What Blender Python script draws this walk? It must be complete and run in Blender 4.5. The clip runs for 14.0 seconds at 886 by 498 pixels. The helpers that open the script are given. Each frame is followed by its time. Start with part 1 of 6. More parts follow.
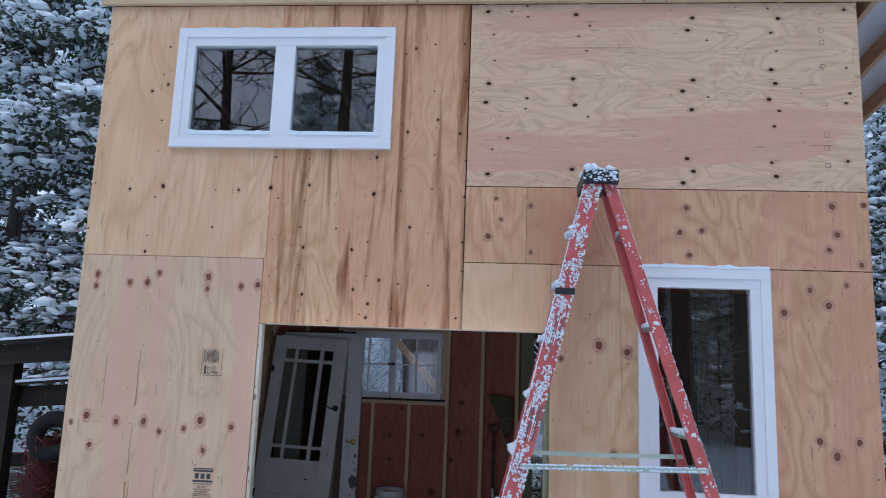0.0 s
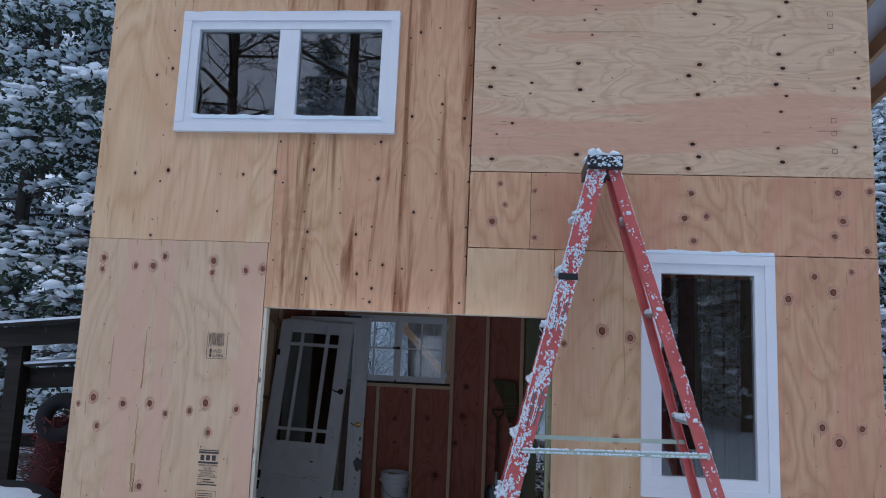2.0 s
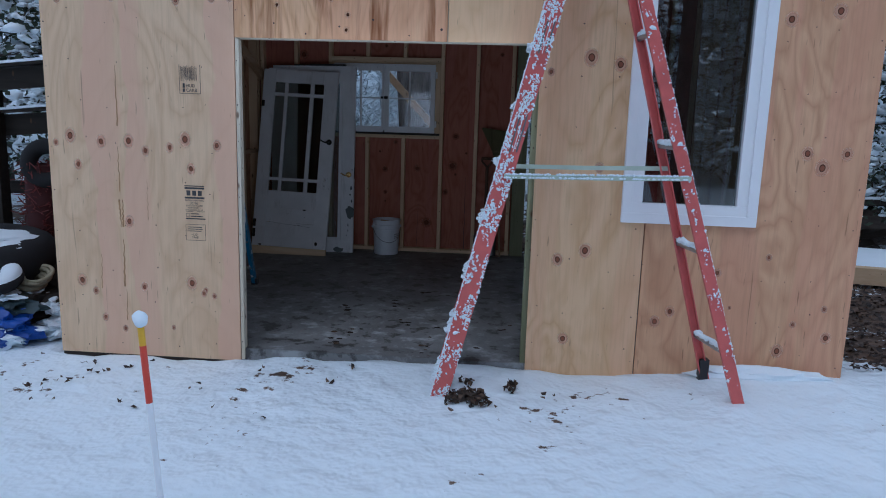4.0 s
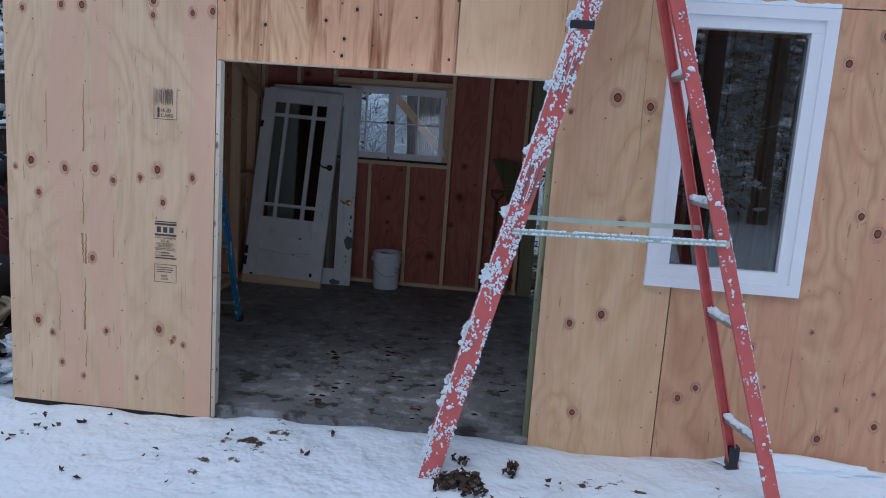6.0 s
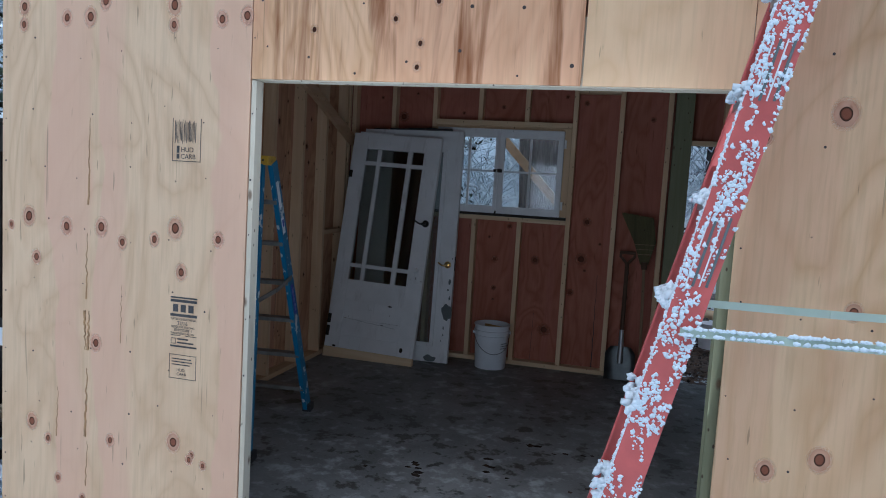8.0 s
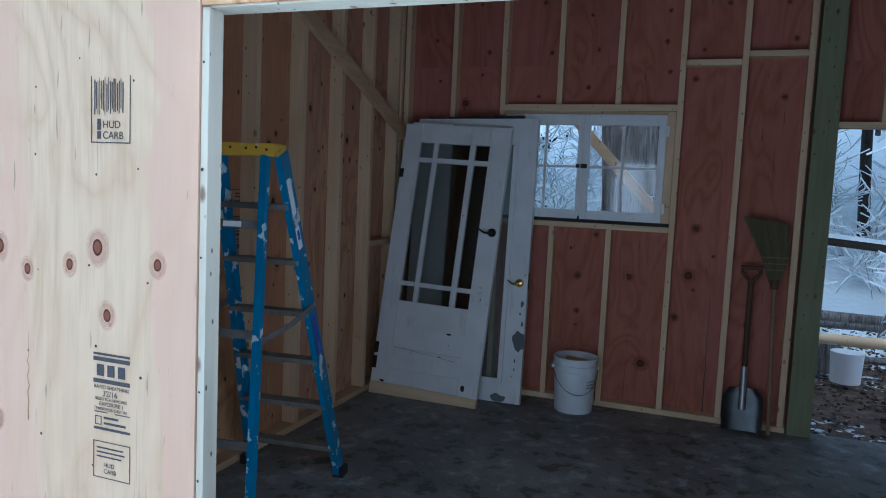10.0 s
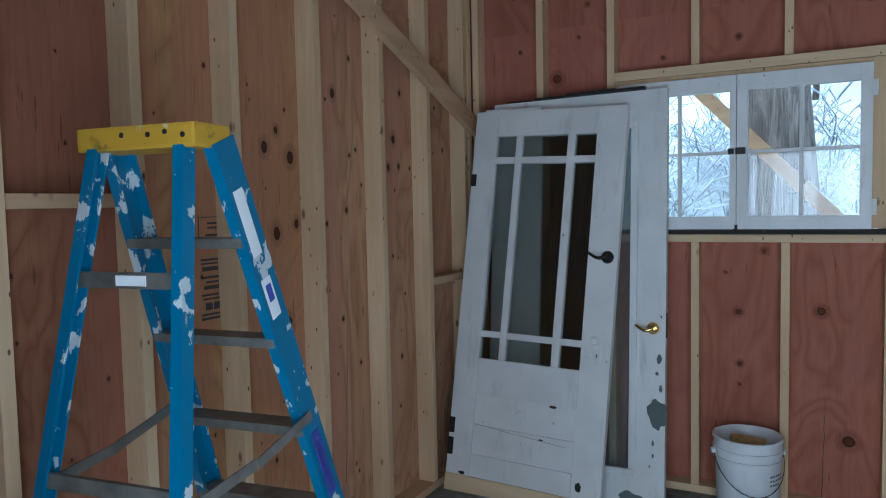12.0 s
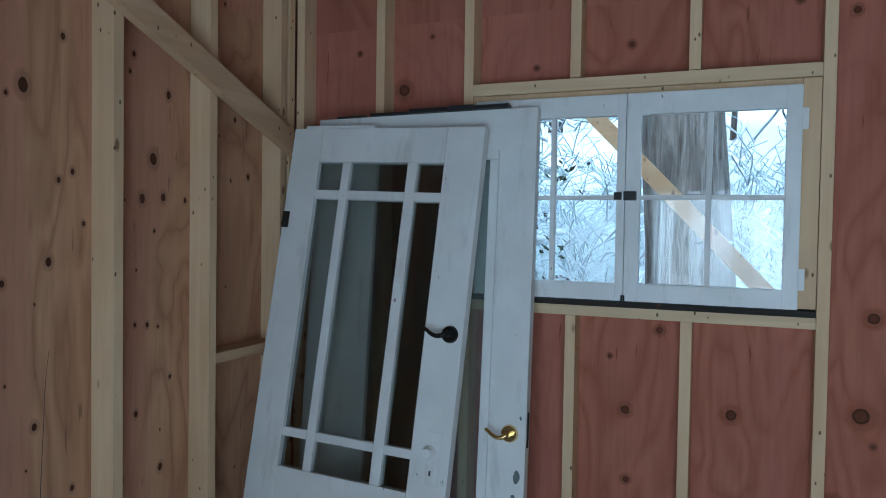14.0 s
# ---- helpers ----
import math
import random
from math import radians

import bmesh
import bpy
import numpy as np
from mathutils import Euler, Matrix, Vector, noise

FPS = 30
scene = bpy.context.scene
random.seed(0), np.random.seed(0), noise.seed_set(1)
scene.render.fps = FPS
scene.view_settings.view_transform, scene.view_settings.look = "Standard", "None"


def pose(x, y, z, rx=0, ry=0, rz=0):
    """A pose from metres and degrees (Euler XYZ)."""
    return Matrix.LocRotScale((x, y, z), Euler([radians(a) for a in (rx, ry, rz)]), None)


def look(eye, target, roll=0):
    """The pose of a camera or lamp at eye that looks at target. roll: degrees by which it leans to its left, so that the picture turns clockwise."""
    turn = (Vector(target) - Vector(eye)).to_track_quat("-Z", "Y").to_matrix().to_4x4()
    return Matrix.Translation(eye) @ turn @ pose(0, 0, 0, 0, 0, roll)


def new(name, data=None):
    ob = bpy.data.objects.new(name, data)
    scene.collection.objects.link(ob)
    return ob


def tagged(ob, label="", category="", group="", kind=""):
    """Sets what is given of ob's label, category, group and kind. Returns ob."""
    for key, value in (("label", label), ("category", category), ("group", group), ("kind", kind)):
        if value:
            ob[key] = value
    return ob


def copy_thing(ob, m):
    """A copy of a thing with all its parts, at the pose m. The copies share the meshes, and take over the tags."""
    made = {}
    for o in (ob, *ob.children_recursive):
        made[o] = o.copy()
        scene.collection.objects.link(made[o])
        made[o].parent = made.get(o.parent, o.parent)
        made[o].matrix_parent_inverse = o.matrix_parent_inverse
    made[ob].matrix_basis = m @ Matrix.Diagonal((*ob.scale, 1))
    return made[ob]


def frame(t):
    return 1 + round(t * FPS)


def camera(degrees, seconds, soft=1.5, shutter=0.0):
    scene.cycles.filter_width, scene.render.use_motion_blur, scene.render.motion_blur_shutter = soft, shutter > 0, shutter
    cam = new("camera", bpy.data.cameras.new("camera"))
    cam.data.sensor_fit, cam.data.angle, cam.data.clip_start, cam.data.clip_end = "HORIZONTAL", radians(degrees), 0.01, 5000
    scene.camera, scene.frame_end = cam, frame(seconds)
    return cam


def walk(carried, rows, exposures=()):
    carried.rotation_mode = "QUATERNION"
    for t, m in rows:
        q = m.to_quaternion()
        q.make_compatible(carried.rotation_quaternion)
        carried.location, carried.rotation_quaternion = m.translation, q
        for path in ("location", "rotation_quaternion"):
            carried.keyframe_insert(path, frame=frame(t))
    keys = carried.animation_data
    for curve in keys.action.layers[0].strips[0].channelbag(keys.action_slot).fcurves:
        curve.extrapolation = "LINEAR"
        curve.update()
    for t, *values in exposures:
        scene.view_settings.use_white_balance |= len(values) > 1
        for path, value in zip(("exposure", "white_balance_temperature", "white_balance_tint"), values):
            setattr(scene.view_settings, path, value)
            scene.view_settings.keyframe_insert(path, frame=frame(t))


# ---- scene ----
cam = camera(63.9, 14.0, soft=1.0)
PATH = [
    (0, (2.682, -4.305, 1.736), (2.514, -2.338, 2.059), 2.1),
    (0.5, (2.715, -4.343, 1.752), (2.489, -2.395, 2.144), 2.4),
    (1, (2.69, -4.347, 1.751), (2.482, -2.41, 2.206), 2.3),
    (1.5, (2.698, -4.34, 1.744), (2.5, -2.412, 2.237), 2.4),
    (2, (2.703, -4.309, 1.739), (2.516, -2.337, 2.018), 2.4),
    (2.5, (2.747, -4.257, 1.654), (2.559, -2.266, 1.591), 2.2),
    (3, (2.752, -4.225, 1.585), (2.573, -2.243, 1.377), 2.0),
    (3.5, (2.771, -4.208, 1.535), (2.601, -2.237, 1.244), 1.7),
    (3.7, (2.777, -4.204, 1.511), (2.618, -2.243, 1.153), 1.5),
    (5.8, (2.786, -3.787, 1.63), (2.617, -1.824, 1.29), 3.9),
    (6, (2.784, -3.677, 1.64), (2.602, -1.71, 1.325), 4.0),
    (6.5, (2.826, -3.376, 1.636), (2.596, -1.405, 1.39), 3.3),
    (7, (2.752, -3.102, 1.645), (2.362, -1.155, 1.404), 3.0),
    (7.5, (2.662, -2.818, 1.655), (2.26, -0.872, 1.43), 4.2),
    (8, (2.653, -2.486, 1.598), (2.141, -0.561, 1.413), 3.4),
    (8.2, (2.659, -2.403, 1.591), (2.046, -0.508, 1.413), 3.0),
    (10.3, (2.268, -1.223, 1.55), (1.545, 0.634, 1.38), 1.9),
    (10.5, (2.201, -1.096, 1.601), (1.43, 0.746, 1.484), 0.0),
    (11, (1.965, -0.719, 1.508), (1.057, 1.051, 1.709), 0.0),
    (11.5, (1.824, -0.437, 1.533), (0.866, 1.31, 1.706), 1.6),
    (12, (1.837, -0.041, 1.508), (0.9, 1.722, 1.384), -1.2),
    (12.5, (1.782, 0.18, 1.478), (0.962, 1.995, 1.292), -0.2),
    (13, (1.736, 0.507, 1.477), (1.096, 2.39, 1.272), 1.7),
    (13.5, (1.742, 0.782, 1.539), (1.091, 2.661, 1.324), 2.6),
    (14, (1.849, 1.039, 1.607), (1.087, 2.887, 1.55), 0.9),
]
EXPOSURES = [(0.0, -0.12, 5500, 18), (1.0, -0.22, 5400, 16), (2.0, -0.42, 5450, 18), (3.0, -0.22, 5350, 15), (3.6, -0.44, 5250, 14), (6.0, -0.23, 5500, 17), (7.0, -0.02, 5500, 14), (8.2, 0.18, 5450, 11), (10.3, 0.72, 4900, 5), (11.5, 0.66, 4950, 4), (12.0, 1.9, 5250, 3), (12.6, 2.08, 5300, 3), (13.6, 2.1, 5200, 1), (14.0, 1.95, 5100, -2)]
walk(cam, [(t, look(eye, target, roll)) for t, eye, target, roll in PATH], EXPOSURES)

# ---- world and light: a dull, overcast winter day ----
SKY, SUN = 0.15, 0.35
world = bpy.data.worlds.new("overcast_sky")
scene.world = world
world.use_nodes = True
wn, wl = world.node_tree.nodes, world.node_tree.links
sky = wn.new("ShaderNodeTexSky")
sky.sky_type, sky.sun_disc = "NISHITA", False
sky.sun_elevation, sky.sun_rotation, sky.dust_density = radians(55), radians(200), 6.0
veil = wn.new("ShaderNodeHueSaturation")
veil.inputs["Saturation"].default_value = 0.70
wl.new(sky.outputs[0], veil.inputs["Color"])
wn["Background"].inputs["Strength"].default_value = SKY
sky.air_density, sky.altitude = 1.0, 0.0
cloud = wn.new("ShaderNodeMix")
cloud.data_type = "RGBA"
cloud.inputs[0].default_value, cloud.inputs[7].default_value = 0.8, (6.0, 6.75, 7.5, 1.0)
wl.new(veil.outputs[0], cloud.inputs[6])
wl.new(cloud.outputs[2], wn["Background"].inputs["Color"])
sun = new("sun", bpy.data.lights.new("sun", "SUN"))
sun.data.energy, sun.data.angle, sun.data.color = SUN, radians(40), (1.0, 0.99, 0.97)
sun.matrix_world = look((2, -6, 12), (2.6, 0, 0))


def doorway_fill(x, z, w, h, watts):
    """An area lamp added in one opening of the front wall, to strengthen the sky's light indoors."""
    lamp = new("opening_fill_lamp", bpy.data.lights.new("opening_fill_lamp", "AREA"))
    lamp.data.shape, lamp.data.size, lamp.data.size_y, lamp.data.energy, lamp.data.color = "RECTANGLE", w, h, watts, (0.90, 0.96, 1.0)
    lamp.data.spread = radians(155)
    lamp.matrix_world = look((x, 0.008, z), (x, 3.0, z + 0.5))


# added fill lamp in the doorway, on top of the sky's own light
doorway_fill(2.10, 1.0, 1.7, 1.85, 6.5)

# ---- materials ----


class Nodes:
    """A new node material: n() adds a node, with its sockets given by name or linked from other nodes' outputs."""

    def __init__(self, name):
        self.mat = bpy.data.materials.new(name)
        self.mat.use_nodes = True
        self.tree = self.mat.node_tree
        self.bsdf = self.tree.nodes["Principled BSDF"]

    def put(self, node, key, value):
        if isinstance(value, bpy.types.NodeSocket):
            self.tree.links.new(value, node.inputs[key])
        else:
            node.inputs[key].default_value = value

    def n(self, kind, ins=None, out=0, **props):
        node = self.tree.nodes.new("ShaderNode" + kind)
        if "operation" in props:
            node.operation = props["operation"]
        if "wave_type" in props:
            node.wave_type, node.bands_direction = props["wave_type"], props["bands_direction"]
        for key, value in (ins or {}).items():
            self.put(node, key, value)
        return node.outputs[out]

    def set(self, **kw):
        for key, value in kw.items():
            self.put(self.bsdf, key.replace("_", " "), value)
        return self.mat

    def coords(self, scale=(1, 1, 1), shift=0.0):
        """Object coordinates, scaled, and moved by the object's own random number."""
        v = self.n("TexCoord", out=3)
        if shift:
            r = self.n("ObjectInfo", out=5)
            v = self.n("VectorMath", {0: v, 1: self.n("VectorMath", {0: (shift, shift * 0.7, shift * 1.3), "Scale": r}, operation="SCALE")}, operation="ADD")
        return self.n("Mapping", {"Vector": v, "Scale": scale})

    def noise(self, v, scale, detail=4.0, rough=0.55, distort=0.0):
        return self.n("TexNoise", {"Vector": v, "Scale": scale, "Detail": detail, "Roughness": rough, "Distortion": distort})

    def ramp(self, fac, *stops):
        node = self.tree.nodes.new("ShaderNodeValToRGB")
        ramp = node.color_ramp
        while len(ramp.elements) < len(stops):
            ramp.elements.new(0.5)
        for e, (p, c) in zip(ramp.elements, stops):
            e.position, e.color = p, (*c, 1) if isinstance(c, tuple) else (c, c, c, 1)
        self.tree.links.new(fac, node.inputs[0])
        return node.outputs[0]

    def mix(self, fac, a, b, blend="MIX"):
        node = self.tree.nodes.new("ShaderNodeMix")
        node.data_type, node.blend_type = "RGBA", blend
        for i, value in ((0, fac), (6, a), (7, b)):
            if isinstance(value, bpy.types.NodeSocket):
                self.tree.links.new(value, node.inputs[i])
            else:
                node.inputs[i].default_value = (*value, 1) if isinstance(value, tuple) else value
        return node.outputs[2]

    def bump(self, height, strength=0.3, distance=0.002):
        self.put(self.bsdf, "Normal", self.n("Bump", {"Height": height, "Strength": strength, "Distance": distance}))


def plywood(name, light, dark, pink, across="x", pinkness=0.6, stain=None, lines=13.0, jag=2.4, heart=0.50, bands=()):
    """Rotary-cut softwood plywood: long looping contour grain, heartwood bands, fine fibres. across: the axis across the grain."""
    m = Nodes(name)
    ax = {"x": (1, 1, 0.15), "z": (0.15, 1, 1), "y": (1, 1, 0.15)}[across]
    v = m.coords(tuple(a if a == 1 else 0.36 for a in ax), 37.0)
    field = m.noise(v, jag, 3.0, 0.45, 0.9)
    loops = m.n("Math", {0: m.n("Math", {0: field, 1: lines}, operation="MULTIPLY"), 1: 0.5}, operation="PINGPONG")
    fibre = m.noise(m.coords(tuple(a * 70 if a == 1 else a * 26 for a in ax), 11.0), 1.0, 3, 0.6)
    band = m.noise(m.coords(tuple(1 if a == 1 else 0.09 for a in ax), 29.0), 2.3, 4, 0.45, 0.4)
    cloud = m.noise(m.coords((1, 1, 1), 17.0), 2.0, 4)
    col = m.mix(m.ramp(loops, (0.0, 1.0), (0.12, 0.55), (0.40, 0.0)), light, dark)
    col = m.mix(m.ramp(band, (heart - 0.01, 0.0), (heart + 0.01, pinkness), (heart + 0.1, pinkness), (heart + 0.16, 0.25)), col, pink)
    col = m.mix(m.ramp(fibre, (0.30, 0.26), (0.55, 0.0)), col, tuple(c * 0.66 for c in dark))
    col = m.mix(m.ramp(cloud, (0.42, 0.0), (0.75, 0.45)), col, dark)
    if bands:
        x = m.n("SeparateXYZ", {0: m.n("TexCoord", out=3)})
        wob = m.noise(m.coords((1, 1, 0.5), 3.0), 2.6, 3, 0.5, 0.3)
        x = m.n("Math", {0: x, 1: m.n("Math", {0: m.n("Math", {0: wob, 1: 0.5}, operation="SUBTRACT"), 1: 0.36}, operation="MULTIPLY")}, operation="ADD")
        x = m.n("Math", {0: x, 1: 0.8}, operation="MULTIPLY")
        stops = []
        for a, b in bands:
            stops += [(a * 0.8, 0.0), (a * 0.8 + 0.008, pinkness), (b * 0.8, pinkness * 0.7), (b * 0.8 + 0.03, 0.0)]
        col = m.mix(m.ramp(x, *stops), col, pink)
    fleck = m.noise(m.coords(tuple(a * 60 if a == 1 else a * 40 for a in ax), 5.0), 1.0, 2, 0.5)
    col = m.mix(m.ramp(fleck, (0.70, 0.0), (0.75, 0.6)), col, tuple(c * 0.4 for c in dark))
    shake = m.noise(m.coords(tuple(34.0 if a == 1 else 0.9 for a in ax), 7.0), 1.0, 3, 0.6, 0.3)
    col = m.mix(m.ramp(shake, (0.69, 0.0), (0.73, 0.55), (0.8, 0.75)), col, tuple(c * 0.42 for c in dark))
    if stain:
        run = m.noise(m.coords(tuple(8.0 if a == 1 else 0.55 for a in ax), 0.0), 1.0, 5, 0.62, 0.5)
        col = m.mix(m.ramp(run, (0.51, 0.0), (0.57, 0.5), (0.65, 1.0)), col, stain)
    tone = m.n("ObjectInfo", out=5)
    col = m.n("HueSaturation", {"Color": col, "Value": m.n("MapRange", {"Value": tone, "To Min": 0.93, "To Max": 1.07})})
    m.bump(fibre, 0.3, 0.001)
    return m.set(Base_Color=col, Roughness=0.85, Specular_IOR_Level=0.2)


def lumber(name, light, dark, axis=2, rough=0.7):
    """Sawn softwood with grain along one axis."""
    m = Nodes(name)
    s = [26.0, 26.0, 26.0]
    s[axis] = 1.6
    v = m.coords(tuple(s), 21.0)
    g = m.noise(v, 1.0, 4, 0.6, 0.6)
    s2 = [3.0, 3.0, 3.0]
    s2[axis] = 1.2
    big = m.noise(m.coords(tuple(s2), 9.0), 1.0, 2)
    spot = m.n("TexVoronoi", {"Vector": m.coords((11.0, 11.0, 5.0), 5.0), "Scale": 1.0}, out=0)
    col = m.mix(m.ramp(g, (0.3, 0.0), (0.75, 1.0)), light, dark)
    col = m.mix(m.ramp(big, (0.4, 0.0), (0.7, 0.5)), col, tuple(c * 0.8 for c in dark))
    col = m.mix(m.ramp(spot, (0.06, 0.8), (0.13, 0.0)), col, (0.12, 0.06, 0.03))
    pin = m.n("TexVoronoi", {"Vector": m.coords((24.0, 24.0, 12.0), 8.0), "Scale": 1.0}, out=0)
    col = m.mix(m.ramp(pin, (0.07, 0.85), (0.11, 0.0)), col, (0.06, 0.03, 0.02))
    m.bump(g, 0.2, 0.001)
    return m.set(Base_Color=col, Roughness=rough, Specular_IOR_Level=0.2)


def plain(name, col, rough=0.5, metal=0.0, vary=0.12, scale=8.0, bump=0.1):
    """Painted, moulded or metal surface with slight mottling."""
    m = Nodes(name)
    f = m.noise(m.coords((1, 1, 1), 13.0), scale, 5, 0.6)
    c = m.mix(m.ramp(f, (0.3, 0.0), (0.75, 1.0)), tuple(min(1, a * (1 + vary)) for a in col), tuple(a * (1 - vary) for a in col))
    if bump:
        m.bump(f, bump, 0.002)
    return m.set(Base_Color=c, Roughness=rough, Metallic=metal)


def worn_paint():
    """White house paint gone uneven: brushed relief, grey rubbed areas, fine cracks and specks of bare wood."""
    m = Nodes("old_white_paint")
    v = m.coords((1, 1, 1), 13.0)
    broad, rub = m.noise(v, 4.0, 5, 0.6), m.noise(m.coords((14, 14, 3), 13.0), 1.0, 5, 0.65)
    speck = m.noise(m.coords((26, 26, 12), 7.0), 1.0, 4, 0.7)
    col = m.mix(m.ramp(broad, (0.35, 0.0), (0.7, 1.0)), (0.78, 0.775, 0.765), (0.68, 0.675, 0.66))
    col = m.mix(m.ramp(rub, (0.56, 0.0), (0.72, 0.55)), col, (0.46, 0.44, 0.41))
    col = m.mix(m.ramp(speck, (0.70, 0.0), (0.73, 0.85)), col, (0.16, 0.13, 0.11))
    m.bump(rub, 0.35, 0.002)
    return m.set(Base_Color=col, Roughness=0.48)


def snow_material():
    m = Nodes("snow")
    v = m.coords((1, 1, 1))
    a, b = m.noise(v, 3.0, 4), m.noise(v, 60.0, 3)
    h = m.n("Math", {0: a, 1: m.n("Math", {0: b, 1: 0.15}, operation="MULTIPLY")}, operation="ADD")
    m.bump(h, 0.35, 0.03)
    return m.set(Base_Color=m.mix(a, (0.75, 0.845, 0.90), (0.82, 0.89, 0.93)), Roughness=0.6, Subsurface_Weight=0.0)


def ground_material():
    """Snow that thins out to leaf litter where a noise, and the lee of the building, let it."""
    m = Nodes("snowy_ground")
    v = m.coords((1, 1, 1))
    xyz = m.n("SeparateXYZ", {0: v})
    sx, sy = xyz.node.outputs[0], xyz.node.outputs[1]
    big, fine = m.noise(v, 0.9, 5, 0.6), m.noise(v, 14.0, 4, 0.6)
    right = m.n("MapRange", {"Value": sx, "From Min": 4.4, "From Max": 5.3})
    back = m.n("MapRange", {"Value": sy, "From Min": -0.1, "From Max": 0.5})
    lee = m.n("Math", {0: right, 1: back}, operation="MULTIPLY")
    far = m.n("MapRange", {"Value": sy, "From Min": 6.5, "From Max": 8.0, "To Min": 1.0, "To Max": 0.0})
    back2 = m.n("MapRange", {"Value": sy, "From Min": 3.4, "From Max": 3.8})
    back2 = m.n("Math", {0: back2, 1: far}, operation="MULTIPLY")
    lee = m.n("Math", {0: lee, 1: far}, operation="MULTIPLY")
    lee = m.n("Math", {0: lee, 1: back2}, operation="MAXIMUM")
    k = m.n("Math", {0: m.n("Math", {0: big, 1: m.n("Math", {0: fine, 1: 0.8}, operation="MULTIPLY")}, operation="ADD"), 1: m.n("Math", {0: lee, 1: 0.34}, operation="MULTIPLY")}, operation="ADD")
    bare = m.n("MapRange", {"Value": k, "From Min": 1.11, "From Max": 1.16})
    leaf = m.n("TexVoronoi", {"Vector": v, "Scale": 16.0, "Randomness": 1.0}, out=1)
    leafc = m.mix(0.55, m.ramp(leaf, (0.2, (0.05, 0.03, 0.02)), (0.8, (0.2, 0.12, 0.07))), (0.07, 0.045, 0.03))
    soft = m.noise(v, 2.5, 5)
    snowc = m.mix(soft, (0.72, 0.815, 0.87), (0.80, 0.875, 0.91))
    m.bump(m.n("Math", {0: m.noise(v, 5.0, 3), 1: m.n("Math", {0: fine, 1: 0.10}, operation="MULTIPLY")}, operation="ADD"), 0.8, 0.09)
    return m.set(Base_Color=m.mix(bare, snowc, leafc), Roughness=0.75)


def concrete_material():
    m = Nodes("old_concrete")
    v = m.coords((1, 1, 1))
    a, b, c = m.noise(v, 1.6, 6, 0.65, 0.4), m.noise(v, 7.0, 5, 0.65), m.noise(v, 60.0, 3)
    col = m.mix(m.ramp(a, (0.35, 0.0), (0.65, 1.0)), (0.21, 0.21, 0.205), (0.13, 0.13, 0.127))
    col = m.mix(m.ramp(b, (0.55, 0.0), (0.62, 0.85)), col, (0.035, 0.031, 0.027))
    col = m.mix(m.ramp(b, (0.34, 0.75), (0.46, 0.0)), col, (0.36, 0.37, 0.37))
    m.bump(m.n("Math", {0: b, 1: c}, operation="ADD"), 0.25, 0.004)
    return m.set(Base_Color=col, Roughness=m.ramp(b, (0.3, 0.75), (0.7, 0.45)))


def bark_material(name, light, dark):
    m = Nodes(name)
    v = m.coords((9.0, 9.0, 0.9), 3.0)
    f = m.noise(v, 2.7, 6, 0.7, 1.0)
    m.bump(f, 0.9, 0.03)
    return m.set(Base_Color=m.mix(m.ramp(f, (0.35, 0.0), (0.65, 1.0)), dark, light), Roughness=0.9)


def glass_material(name="window_glass", tint=(0.95, 0.97, 0.97), ior=1.5):
    m = Nodes(name)
    return m.set(Base_Color=(*tint, 1), Roughness=0.0, Transmission_Weight=1.0, IOR=ior)


PLY_PINE = plywood("plywood_pale_pine", (0.72, 0.515, 0.33), (0.63, 0.425, 0.26), (0.69, 0.425, 0.295), pinkness=0.8, lines=8.0, heart=0.68, bands=((0.27, 0.42), (0.50, 0.63), (1.07, 1.24)))
PLY_PALE = plywood("plywood_pale_orange", (0.76, 0.52, 0.31), (0.69, 0.45, 0.255), (0.71, 0.45, 0.27), pinkness=0.4, lines=7.0)
PLY_TAN = plywood("plywood_tan_fir", (0.79, 0.545, 0.325), (0.65, 0.405, 0.22), (0.74, 0.445, 0.275), pinkness=0.5, lines=10.0, jag=2.0)
PLY_STAIN = plywood("plywood_rain_streaked", (0.73, 0.455, 0.265), (0.60, 0.345, 0.18), (0.66, 0.345, 0.20), stain=(0.24, 0.09, 0.035))
PLY_FLAT = plywood("plywood_horizontal_grain", (0.77, 0.55, 0.355), (0.63, 0.42, 0.26), (0.71, 0.385, 0.255), across="z", pinkness=0.75, lines=9.0, jag=5.5, heart=0.53)
PLY_ROSE = plywood("plywood_rose_fir", (0.70, 0.42, 0.245), (0.56, 0.305, 0.17), (0.67, 0.34, 0.215), lines=11.0, jag=2.2)
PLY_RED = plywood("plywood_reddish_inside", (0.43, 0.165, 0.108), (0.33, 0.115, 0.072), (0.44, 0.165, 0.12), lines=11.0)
PLY_INNER = plywood("plywood_tan_inside", (0.53, 0.305, 0.145), (0.38, 0.195, 0.09), (0.50, 0.235, 0.135), across="y", pinkness=0.8, lines=12.0, heart=0.50)
PLY_INNER_RED = plywood("plywood_dark_red_inside", (0.35, 0.155, 0.085), (0.25, 0.10, 0.052), (0.36, 0.145, 0.09), across="y", pinkness=0.7, lines=9.0)
PLY_INNER_ROSE = plywood("plywood_rosy_inside", (0.60, 0.345, 0.20), (0.42, 0.215, 0.12), (0.56, 0.28, 0.18), across="y", pinkness=0.8, lines=8.0, heart=0.48)
STUD = lumber("spruce_stud", (0.76, 0.57, 0.36), (0.64, 0.43, 0.25))
STUD_X = lumber("spruce_plate", (0.73, 0.56, 0.36), (0.62, 0.44, 0.26), axis=0)
STUD_Y = lumber("spruce_rafter", (0.64, 0.44, 0.27), (0.52, 0.33, 0.185), axis=1)
